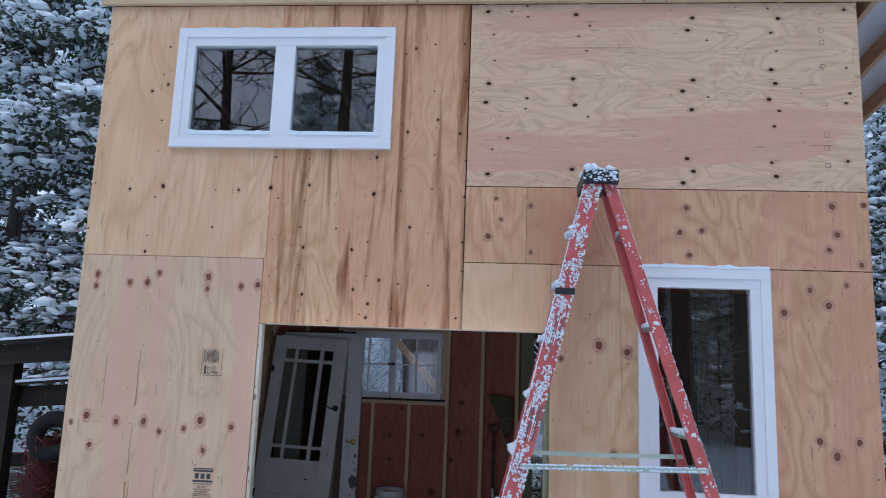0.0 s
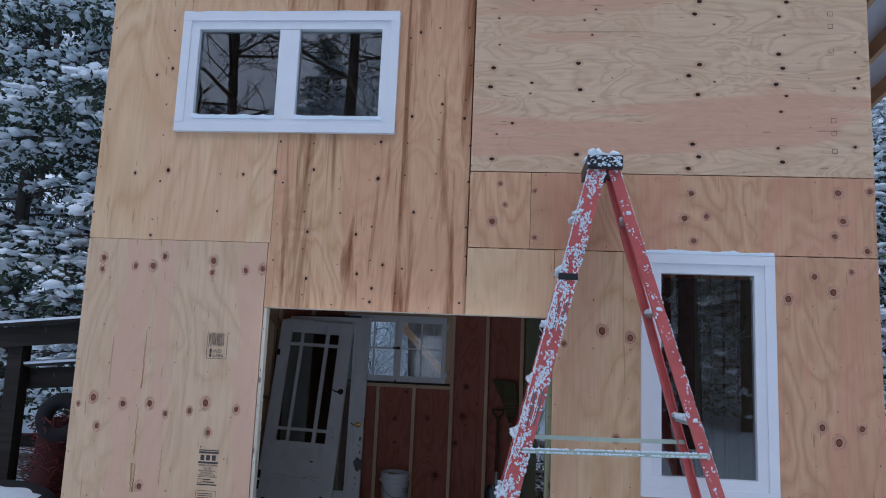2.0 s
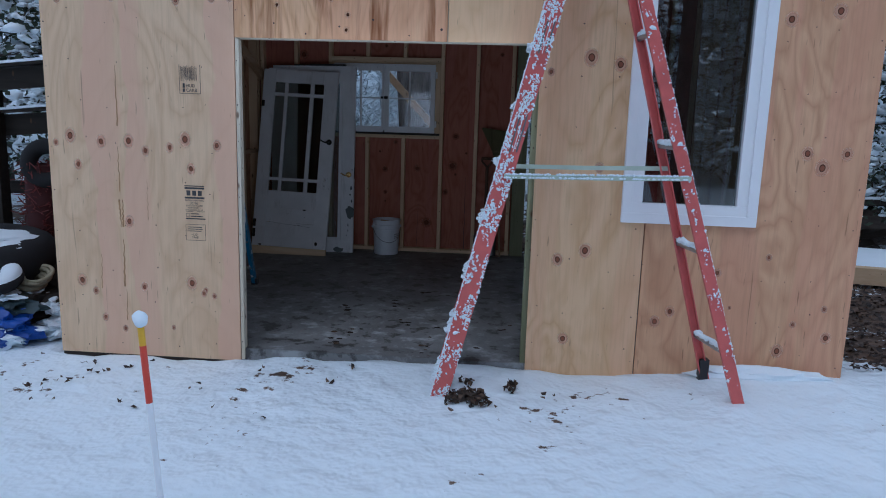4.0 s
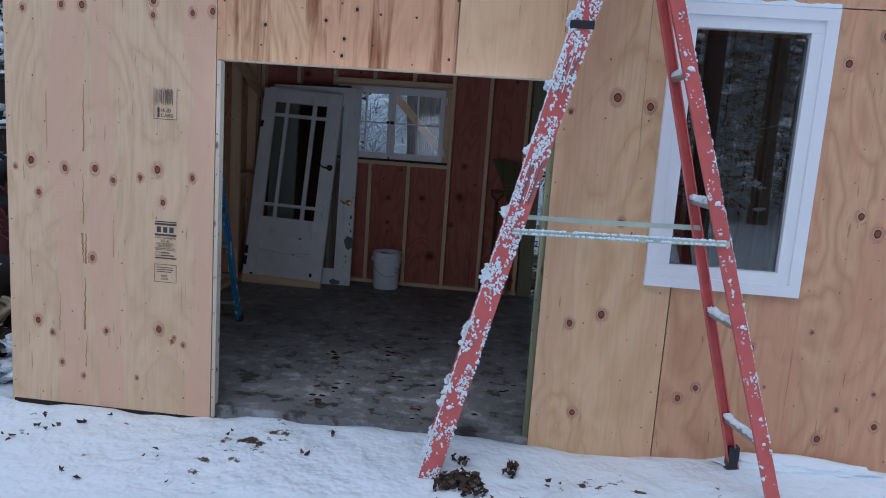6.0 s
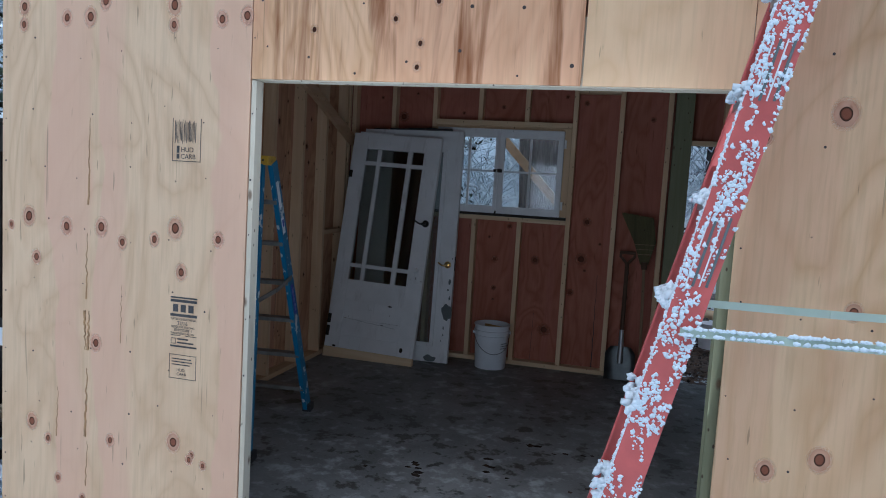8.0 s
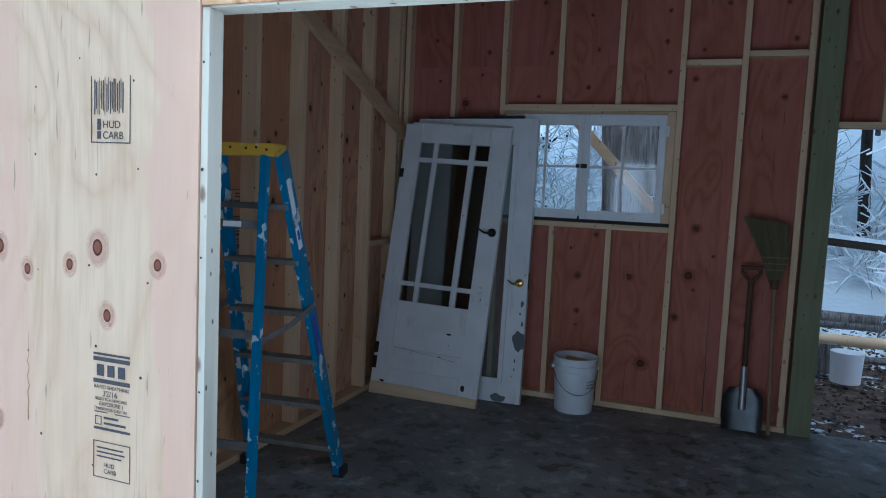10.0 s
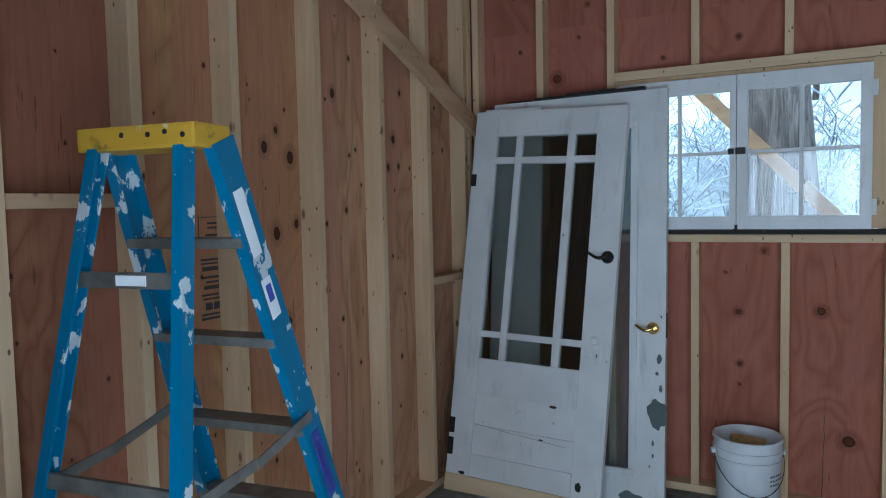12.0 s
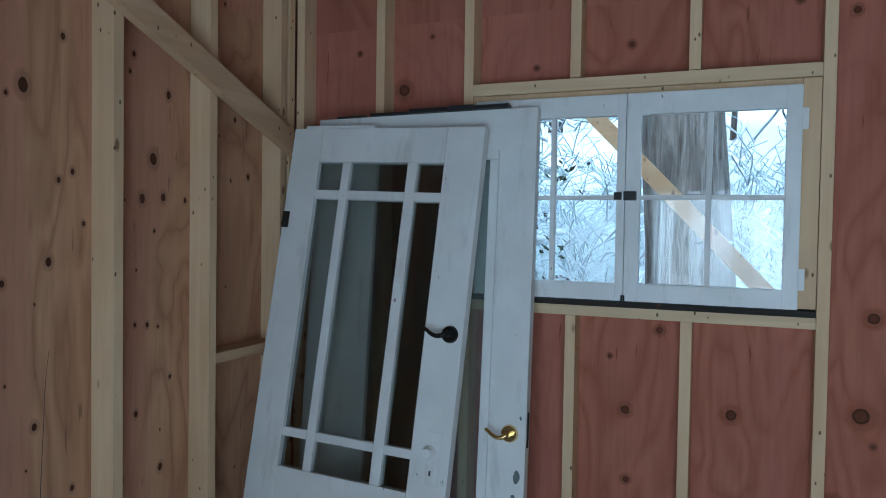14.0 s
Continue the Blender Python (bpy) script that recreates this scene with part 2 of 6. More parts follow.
# plain lumber; the cool paleness that daylight gives it is in the colour
JAMB = lumber("daylit_pale_lumber", (0.66, 0.60, 0.48), (0.58, 0.50, 0.37))
TREATED = lumber("green_treated_post", (0.27, 0.275, 0.17), (0.19, 0.19, 0.105))
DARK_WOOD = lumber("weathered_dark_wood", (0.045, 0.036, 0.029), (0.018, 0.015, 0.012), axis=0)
VINYL = plain("white_vinyl", (0.82, 0.83, 0.84), 0.35, vary=0.02, bump=0.0)
WHITE_PAINT = worn_paint()
GREY_PRIMER = plain("bare_grey_patch", (0.13, 0.15, 0.15), 0.8)
GLASS = glass_material()
# dimness of the room behind is put into the tint; IOR raised for reflections
DARK_GLASS = glass_material("dark_window_glass", (0.34, 0.39, 0.40), 1.95)
# tint carries the shade between the two leaning doors
DIM_PANE = glass_material("dim_door_glass", (0.62, 0.66, 0.64))
# pale reflection and the dim wall behind are mixed into this glass colour
DIM_HAZE_GLASS = Nodes("dim_haze_glass").set(Base_Color=(0.50, 0.57, 0.56, 1), Roughness=0.02, Transmission_Weight=0.93)
GREEN_METAL = plain("dark_green_metal", (0.010, 0.036, 0.038), 0.5, vary=0.2)
WHITE_METAL = plain("white_roof_underside", (0.62, 0.65, 0.68), 0.4, vary=0.05)
SNOW = snow_material()
GROUND = ground_material()
CONCRETE = concrete_material()
RED_GLASS = plain("red_fibreglass", (0.56, 0.115, 0.10), 0.45, vary=0.15)
ALUMINIUM = plain("dull_aluminium", (0.42, 0.42, 0.42), 0.45, 0.85)
BLACK = plain("black_plastic", (0.02, 0.02, 0.022), 0.45)
BRASS = plain("polished_brass", (0.72, 0.52, 0.22), 0.2, 1.0, bump=0.0)
BRONZE = plain("dark_bronze", (0.02, 0.018, 0.016), 0.35, 0.6)
BUCKET = plain("white_bucket_plastic", (0.72, 0.74, 0.76), 0.4, vary=0.05)
BARK = bark_material("grey_bark", (0.30, 0.285, 0.27), (0.045, 0.04, 0.037))
TWIG = bark_material("dark_twig_bark", (0.10, 0.085, 0.075), (0.04, 0.033, 0.03))
RUBBER = plain("tyre_rubber", (0.012, 0.012, 0.013), 0.95)

# ---- mesh helpers ----


def box(bm, x0, x1, y0, y1, z0, z1, m=None):
    made = bmesh.ops.create_cube(bm, size=1.0)["verts"]
    t = Matrix.Translation(((x0 + x1) / 2, (y0 + y1) / 2, (z0 + z1) / 2)) @ Matrix.Diagonal((x1 - x0, y1 - y0, z1 - z0, 1))
    bmesh.ops.transform(bm, matrix=m @ t if m else t, verts=made)
    return made


def boxes(*specs, bevel=0.0):
    bm = bmesh.new()
    for spec in specs:
        box(bm, *spec)
    if bevel:
        bmesh.ops.bevel(bm, geom=bm.edges[:], offset=bevel, segments=2, profile=0.7, affect="EDGES")
    return bm


def bar(bm, a, b, w, h, up=(0, 0, 1)):
    """A straight bar from a to b, w across and h along up."""
    a, b = Vector(a), Vector(b)
    d = (b - a).normalized()
    side = d.cross(Vector(up)).normalized()
    upv = side.cross(d)
    r = Matrix((side, d, upv)).transposed().to_4x4()
    return box(bm, -w / 2, w / 2, 0, (b - a).length, -h / 2, h / 2, Matrix.Translation(a) @ r)


def rod(bm, a, b, r0, r1=None, n=10):
    a, b = Vector(a), Vector(b)
    d = b - a
    made = bmesh.ops.create_cone(bm, cap_ends=True, segments=n, radius1=r0, radius2=r0 if r1 is None else r1, depth=d.length)["verts"]
    bmesh.ops.transform(bm, matrix=Matrix.Translation((a + b) / 2) @ d.to_track_quat("Z", "Y").to_matrix().to_4x4(), verts=made)
    return made


def lathe(bm, profile, n=28, centre=(0, 0, 0)):
    """A body turned round z from (radius, height) pairs."""
    rings = [[bm.verts.new((centre[0] + r * math.cos(2 * math.pi * i / n), centre[1] + r * math.sin(2 * math.pi * i / n), centre[2] + z)) for i in range(n)] for r, z in profile]
    for p, q in zip(rings, rings[1:]):
        for i in range(n):
            bm.faces.new((p[i], p[(i + 1) % n], q[(i + 1) % n], q[i]))


def finish(name, bm, material, smooth=False):
    me = bpy.data.meshes.new(name)
    bmesh.ops.recalc_face_normals(bm, faces=bm.faces[:])
    bm.to_mesh(me)
    bm.free()
    me.materials.append(material)
    if smooth:
        me.shade_smooth()
        me.set_sharp_from_angle(angle=radians(40))
    return me


def part(name, bm, material, parent, label="", smooth=False):
    ob = new(name, finish(name, bm, material, smooth))
    ob.parent = parent
    if label:
        tagged(ob, label)
    return ob


def thing(name, label, category, bm=None, material=None, at=None, kind="", group="", smooth=False):
    ob = new(name, finish(name, bm, material, smooth) if bm else None)
    if at:
        ob.matrix_basis = at
    return tagged(ob, label, category, group, kind)


# ---- ground ----


def ground_height(x, y):
    near = max(0.0, 1 - abs(y + 0.1) / 2.2)
    z = -0.045 + near * (0.12 * max(0.0, min(1.0, (x - 2.5) / 1.6)) + 0.085 * max(0.0, min(1.0, 1.6 - abs(x - 2.1) / 0.75)))
    z += 0.030 * noise.noise((x * 0.8, y * 0.8, 0)) + 0.018 * noise.noise((x * 3.1, y * 3.1, 4)) + (0.012 * noise.noise((x * 7.3, y * 7.3, 6)) if -5 < y < 0.3 else 0)
    if y > 7.6:
        z += min(9.0, 0.27 * (y - 7.6) * min(1.0, (y - 7.6) / 3))
    if y < -18:
        z += min(5.0, 0.10 * (-18 - y))
    inside = min(max(0.0, min(x, 4.8 - x) * 3), max(0.0, min(y - 0.02, 3.75 - y) * 8), 1.0)
    return z - 0.25 * max(0.0, inside)


def stretch(i, n, reach):
    u = 2 * i / n - 1
    return math.copysign(reach * (0.028 * abs(u) + 0.972 * abs(u) ** 5), u)


def make_ground():
    n = 240
    verts = []
    for j in range(n + 1):
        y = 0.4 + stretch(j, n, 260.0)
        for i in range(n + 1):
            x = 2.4 + stretch(i, n, 260.0)
            verts.append((x, y, ground_height(x, y)))
    faces = [(j * (n + 1) + i, j * (n + 1) + i + 1, (j + 1) * (n + 1) + i + 1, (j + 1) * (n + 1) + i) for j in range(n) for i in range(n)]
    me = bpy.data.meshes.new("ground")
    me.from_pydata(verts, [], faces)
    me.materials.append(GROUND)
    me.shade_smooth()
    return tagged(new("ground", me), "snow-covered ground with patches of brown leaves", "ground", kind="structure")


make_ground()

# ---- building: walls ----
W, D, TOP, BACK_TOP, FLOOR, SLOPE = 4.84, 3.70, 4.06, 3.63, 0.05, 0.115
O0, O1, OT = 1.208, 2.975, 1.947

tagged(new("floor", finish("floor", boxes((0.02, W - 0.02, 0.014, D - 0.01, -0.2, FLOOR)), CONCRETE)), "stained grey concrete slab floor", "floor", kind="structure")

wall_front = thing("wall_front", "plywood-sheathed front wall with a wide doorway", "wall", kind="structure")
SHEET = 0.012


def panel(parent, mat, *rects, y0=0.0):
    return part("plywood_sheet", boxes(*[(a + 0.0015, b - 0.0015, y0, y0 + SHEET, c + 0.0015, d - 0.0015) for a, b, c, d in rects]), mat, parent)


A0, A1, A2, A3 = 0.56, 1.91, 3.12, 3.83
B0, B1, B2, B3 = 3.53, 4.20, 1.00, 2.31
panel(wall_front, PLY_PINE, (0, 1.188, -0.03, 2.357))
# near-black strip that fills the gap below the plywood
part("sill_board", boxes((0.006, O0 - 0.01, 0.002, 0.05, -0.2, -0.031), bevel=0.003), DARK_WOOD, wall_front, "near-black sill board in the gap under the sheathing")
panel(wall_front, PLY_TAN, (0, A0, 2.357, TOP), (A0 - 0.003, 1.2, 2.357, A2), (A0 - 0.003, 1.2, A3, TOP))
panel(wall_front, PLY_STAIN, (1.1895, A1, OT + 0.005, 2.36), (1.2, A1, 2.357, A2), (1.2, A1, A3, TOP), (A1 - 0.003, 2.44, OT + 0.005, TOP))
panel(wall_front, PLY_FLAT, (2.445, W, 2.845, TOP))
panel(wall_front, PLY_ROSE, (2.445, 2.823, 2.365, 2.842))
panel(wall_front, PLY_ROSE, (2.823, W, 2.365, 2.842))
panel(wall_front, PLY_PALE, (2.445, O1, OT + 0.005, 2.362))
panel(wall_front, PLY_TAN, (O1, B0, -0.06, 2.362), (B0 - 0.003, 3.629, -0.06, B2), (B0 - 0.003, 3.629, B3, 2.362))
panel(wall_front, PLY_ROSE, (3.632, B1, -0.06, B2), (3.632, B1, B3, 2.362), (B1 - 0.003, W, -0.06, 2.362))


def studs(parent, mat, *specs):
    for spec in specs:
        part("stud", boxes(spec, bevel=0.002), mat, parent)


S0, S1 = SHEET + 0.001, 0.101
studs(wall_front, STUD, *[(x, x + 0.038, S0, S1, FLOOR + 0.04, TOP - 0.12) for x in (0.05, 0.42, 3.2, 4.4, 4.76)])
studs(wall_front, STUD, (0.83, 0.868, S0, S1, FLOOR + 0.04, 3.0))
studs(wall_front, STUD, *[(x, x + 0.038, S0, S1, 2.3, TOP - 0.12) for x in (2.2, 2.6, 3.0, 3.7)])
part("door_jamb", boxes((1.1905, O0 + 0.004, 0.003, 0.056, -0.02, OT + 0.0015), bevel=0.003), JAMB, wall_front, "planed jamb board with daylit paleness in its colour")
part("door_jamb", boxes((2.945, 3.03, 0.03, 0.125, FLOOR, OT), bevel=0.004), TREATED, wall_front, "green treated post")
part("header", boxes((O0 - 0.04, O1 + 0.09, S0, 0.086, OT + 0.002, OT + 0.24), bevel=0.004), JAMB, wall_front, "planed header beam with daylit paleness in its colour")

wall_back = thing("wall_back", "open stud wall sheathed in reddish plywood", "wall", kind="structure")
Y0, Y1 = 3.60, 3.69
WX0, WX1, WZ0, WZ1 = 0.93, 2.08, 1.345, 2.11
DX0, DX1, DZ = 3.05, 3.95, 2.016
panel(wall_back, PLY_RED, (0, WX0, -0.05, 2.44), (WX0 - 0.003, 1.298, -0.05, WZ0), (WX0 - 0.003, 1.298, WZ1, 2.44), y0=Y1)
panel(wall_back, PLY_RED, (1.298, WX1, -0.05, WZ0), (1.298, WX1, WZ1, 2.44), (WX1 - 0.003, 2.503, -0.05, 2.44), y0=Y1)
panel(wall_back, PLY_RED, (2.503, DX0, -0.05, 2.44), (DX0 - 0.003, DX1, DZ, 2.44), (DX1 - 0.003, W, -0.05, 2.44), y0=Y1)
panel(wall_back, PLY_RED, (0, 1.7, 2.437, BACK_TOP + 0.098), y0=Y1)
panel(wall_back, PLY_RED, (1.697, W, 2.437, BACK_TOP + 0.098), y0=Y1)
studs(wall_back, STUD, *[(x - 0.019, x + 0.019, Y0, Y1 - 0.001, FLOOR + 0.039, BACK_TOP - 0.07) for x in (0.13, 0.508, 0.888, 2.112, 2.49, 2.87, 4.1, 4.5, 4.75)])
studs(wall_back, STUD, *[(x - 0.019, x + 0.019, Y0, Y1 - 0.001, 2.16, BACK_TOP - 0.07) for x in (1.298, 1.705)])
studs(wall_back, STUD, *[(x - 0.019, x + 0.019, Y0, Y1 - 0.001, FLOOR + 0.039, 1.30) for x in (1.298, 1.698)])
studs(wall_back, STUD, (3.28, 3.318, Y0, Y1 - 0.001, DZ + 0.04, BACK_TOP - 0.07), (3.7, 3.738, Y0, Y1 - 0.001, DZ + 0.04, BACK_TOP - 0.07))
part("window_header", boxes((0.908, 2.092, Y0 - 0.001, Y1 - 0.001, 2.113, 2.157), bevel=0.002), STUD_X, wall_back)
part("window_sill_plate", boxes((0.908, 2.092, Y0 - 0.001, Y1 - 0.001, 1.301, 1.338), bevel=0.002), STUD_X, wall_back)
part("sole_plate", boxes((0.11, 2.9, Y0 - 0.004, Y1 - 0.001, FLOOR, FLOOR + 0.038), bevel=0.002), STUD_X, wall_back)
part("top_plate", boxes((0.0, W, Y0 - 0.002, Y1 - 0.001, BACK_TOP - 0.069, BACK_TOP), bevel=0.002), STUD_X, wall_back)
part("blocking", boxes((2.132, 2.47, Y0, Y1 - 0.001, 2.41, 2.448), bevel=0.002), STUD_X, wall_back)
part("blocking", boxes((2.51, 2.85, Y0, Y1 - 0.001, 2.46, 2.498), bevel=0.002), STUD_X, wall_back)
part("post", boxes((2.908, 3.047, Y0 - 0.03, Y1 - 0.001, FLOOR, BACK_TOP - 0.07), bevel=0.004), TREATED, wall_back, "green pressure-treated post")
part("door_header", boxes((3.049, 3.97, Y0, Y1 - 0.001, DZ, DZ + 0.038), bevel=0.002), STUD_X, wall_back)

wall_left = thing("wall_left", "open stud wall with tan plywood and a diagonal brace", "wall", kind="structure")


def side_sheets(parent, x, mat):
    for y0, y1, mat in ((0.014, 1.366, PLY_INNER_RED), (1.369, 2.21, mat), (2.213, D - 0.012, PLY_INNER_ROSE)):
        for z0, z1 in ((-0.05, 2.44), (2.44, 4.3)):
            bm = bmesh.new()
            vs = [bm.verts.new((xx, yy, min(z, TOP + 0.098 - SLOPE * yy))) for xx in (x, x + SHEET) for yy, z in ((y0, z0), (y1, z0), (y1, z1), (y0, z1))]
            for f in ((0, 1, 2, 3), (4, 7, 6, 5), (0, 4, 5, 1), (1, 5, 6, 2), (2, 6, 7, 3), (3, 7, 4, 0)):
                bm.faces.new([vs[i] for i in f])
            part("plywood_sheet", bm, mat, parent)


side_sheets(wall_left, 0.0, PLY_INNER)
for y in (0.15, 0.55, 0.96, 1.367, 1.762, 2.21, 2.667, 3.092, 3.515, 3.575):
    part("stud", boxes((0.0135, 0.105, y - 0.019, y + 0.019, FLOOR + 0.039, TOP - 0.12 - SLOPE * y), bevel=0.002), STUD, wall_left)
part("sole_plate", boxes((0.0135, 0.107, 0.13, 3.595, FLOOR, FLOOR + 0.038), bevel=0.002), STUD_Y, wall_left)
brace = bmesh.new()
bar(brace, (0.125, 1.40, 2.79), (0.125, 3.60, 1.93), 0.038, 0.089)
part("diagonal_brace", brace, STUD_Y, wall_left, "diagonal spruce brace nailed across the studs")
part("blocking", boxes((0.0135, 0.104, 0.98, 1.352, 1.52, 1.558), bevel=0.002), STUD_Y, wall_left)
part("blocking", boxes((0.0135, 0.104, 3.113, 3.494, 1.10, 1.138), bevel=0.002), STUD_Y, wall_left)

wall_right = thing("wall_right", "open stud wall with tan plywood", "wall", kind="structure")
side_sheets(wall_right, W - SHEET, PLY_INNER)
for y in (0.15, 0.55, 0.96, 1.372, 1.779, 2.192, 2.604, 3.025, 3.425):
    part("stud", boxes((W - 0.105, W - 0.0135, y - 0.019, y + 0.019, FLOOR, TOP - 0.12 - SLOPE * y), bevel=0.002), STUD, wall_right)

# ---- roof ----


def sloped(bm, x0, x1, y0, y1, lift0, lift1):
    """A slab that follows the roof's slope, from lift0 to lift1 above the wall line."""
    vs = [bm.verts.new((x, y, TOP - SLOPE * y + l)) for l in (lift0, lift1) for x, y in ((x0, y0), (x1, y0), (x1, y1), (x0, y1))]
    for f in ((0, 3, 2, 1), (4, 5, 6, 7), (0, 1, 5, 4), (1, 2, 6, 5), (2, 3, 7, 6), (3, 0, 4, 7)):
        bm.faces.new([vs[i] for i in f])


# unseen deck, added dark so the room behind the upper window stays dim
DIM_DECK = plywood("dim_deck_plywood", (0.30, 0.20, 0.115), (0.23, 0.145, 0.08), (0.26, 0.15, 0.09), across="x")
bm = bmesh.new()
sloped(bm, 0.0, W, 0.013, D - 0.013, 0.100, 0.118)
tagged(new("ceiling", finish("ceiling", bm, DIM_DECK)), "unseen dark plywood deck added between the rafters to dim the room", "ceiling", kind="structure")
R0, R1 = -0.10, 5.75
roof = thing("roof", "shed roof of green metal on wooden rafters", "roof", kind="structure")
bm = bmesh.new()
sloped(bm, R0 + 0.01, R1, -0.03, 4.1, 0.125, 0.15)
part("roof_sheet", bm, WHITE_METAL, roof, "white underside of the metal roofing")
for x in (0.12, 0.73, 1.34, 1.95, 2.56, 3.17, 3.78, 4.39, 4.95, 5.3, 5.65):
    bm = bmesh.new()
    sloped(bm, x - 0.019, x + 0.019, -0.002, 4.05, 0.0, 0.124)
    part("rafter", bm, STUD_Y, roof)
part("fascia_board", boxes((R0 + 0.04, 3.005, -0.04, -0.004, TOP + 0.002, TOP + 0.118), bevel=0.003), STUD_X, roof, "natural wood fascia board")
part("fascia_board", boxes((3.008, R1, -0.04, -0.004, TOP + 0.002, TOP + 0.118), bevel=0.003), STUD_X, roof, "natural wood fascia board")
bm = bmesh.new()
box(bm, R0, R1, -0.075, -0.045, TOP + 0.115, TOP + 0.19)
for i in range(20):
    rod(bm, (R0 + 0.2 + 0.29 * i, -0.075, TOP + 0.19), (R0 + 0.2 + 0.29 * i, 0.1, TOP + 0.175), 0.022)
part("drip_edge", bm, GREEN_METAL, roof, "dark green metal drip edge")

bm = bmesh.new()
sloped(bm, R0 + 0.005, R1, -0.06, 4.12, 0.17, 0.25)
bmesh.ops.subdivide_edges(bm, edges=[e for e in bm.edges if abs(e.verts[0].co.x - e.verts[1].co.x) > 1], cuts=160, use_grid_fill=True)
for v in bm.verts:
    if v.co.z > TOP - SLOPE * v.co.y + 0.2:
        v.co.z += 0.03 * noise.noise((v.co.x * 5, v.co.y * 5, 1))
        v.co.y += 0.02 * noise.noise((v.co.x * 7, 3, 1)) if v.co.y < 0 else 0
tagged(new("roof_snow", finish("roof_snow", bm, SNOW, True)), "thin layer of snow lying on the roof", "snow", kind="structure")

# ---- windows and doors in the walls ----


def frame_ring(bm, x0, x1, z0, z1, w, y0, y1):
    box(bm, x0, x1, y0, y1, z1 - w, z1)
    box(bm, x0, x1, y0, y1, z0, z0 + w)
    box(bm, x0, x0 + w, y0, y1, z0 + w, z1 - w)
    box(bm, x1 - w, x1, y0, y1, z0 + w, z1 - w)


def soften(bm, offset=0.003):
    bmesh.ops.bevel(bm, geom=bm.edges[:], offset=offset, segments=2, profile=0.7, affect="EDGES")
    return bm


def pane(x0, x1, y, z0, z1, parent, mat=None, thick=0.004):
    ob = part("pane", boxes((x0, x1, y, y + thick, z0, z1)), mat or GLASS, parent)
    ob.visible_shadow = False
    return ob


def snow_strip(name, label, x0, x1, y0, y1, z, h, seed):
    """A strip of settled snow with an uneven top."""
    bm = boxes((x0, x1, y0, y1, z, z + h))
    bmesh.ops.subdivide_edges(bm, edges=[e for e in bm.edges if abs(e.verts[0].co.x - e.verts[1].co.x) > 0.1], cuts=48, use_grid_fill=True)
    for v in bm.verts:
        if v.co.z > z + h * 0.5:
            k = noise.noise((v.co.x * 9, v.co.y * 9, seed)) + 0.6 * noise.noise((v.co.x * 27, 0, seed))
            v.co.z = max(z + h * 0.15, z + h * (0.75 + 0.5 * k))
            v.co.y += 0.006 * noise.noise((v.co.x * 14, seed, 2))
    return tagged(new(name, finish(name, bm, SNOW, True)), label, "snow", "snow on window ledges")


def vinyl_window(name, label, x0, x1, z0, z1, glass, mid=None):
    win = thing(name, label, "window", kind="structure")
    bm = bmesh.new()
    frame_ring(bm, x0, x1, z0, z1, 0.058, -0.034, -0.001)
    part("window_frame", soften(bm), VINYL, win, "white vinyl outer frame")
    g0, g1, gz0, gz1 = glass
    bm = bmesh.new()
    frame_ring(bm, x0 + 0.05, x1 - 0.05, z0 + 0.05, z1 - 0.05, g0 - x0 - 0.05, -0.022, 0.05)
    sash = part("sash", soften(bm), VINYL, win)
    cells = [(g0, g1)]
    if mid:
        part("mullion", soften(boxes((mid[0], mid[1], -0.023, 0.05, gz0 - 0.01, gz1 + 0.01))), VINYL, win)
        cells = [(g0, mid[0]), (mid[1], g1)]
    for a, b in cells:
        pane(a - 0.004, b + 0.004, 0.012, gz0 - 0.004, gz1 + 0.004, sash, DARK_GLASS)
    return win


vinyl_window("window_1", "white vinyl two-pane window, high in the plywood front", 0.508, 1.958, 3.070, 3.882, (0.622, 1.872, 3.166, 3.755), (1.168, 1.301))
vinyl_window("window_2", "tall white vinyl window with one pane", 3.486, 4.249, 0.958, 2.356, (3.602, 4.146, 1.056, 2.212))
snow_strip("ledge_snow", "ragged snow settled on the window ledge", 0.625, 1.168, -0.03, 0.011, 3.158, 0.030, 1)
snow_strip("ledge_snow", "ragged snow settled on the window ledge", 1.302, 1.87, -0.03, 0.011, 3.158, 0.030, 2)
snow_strip("ledge_snow", "strip of snow on top of the window frame", 3.49, 4.245, -0.036, 0.0, 2.356, 0.026, 3)
snow_strip("ledge_snow", "thin snow on top of the upper window frame", 0.51, 1.955, -0.035, 0.0, 3.882, 0.008, 4)

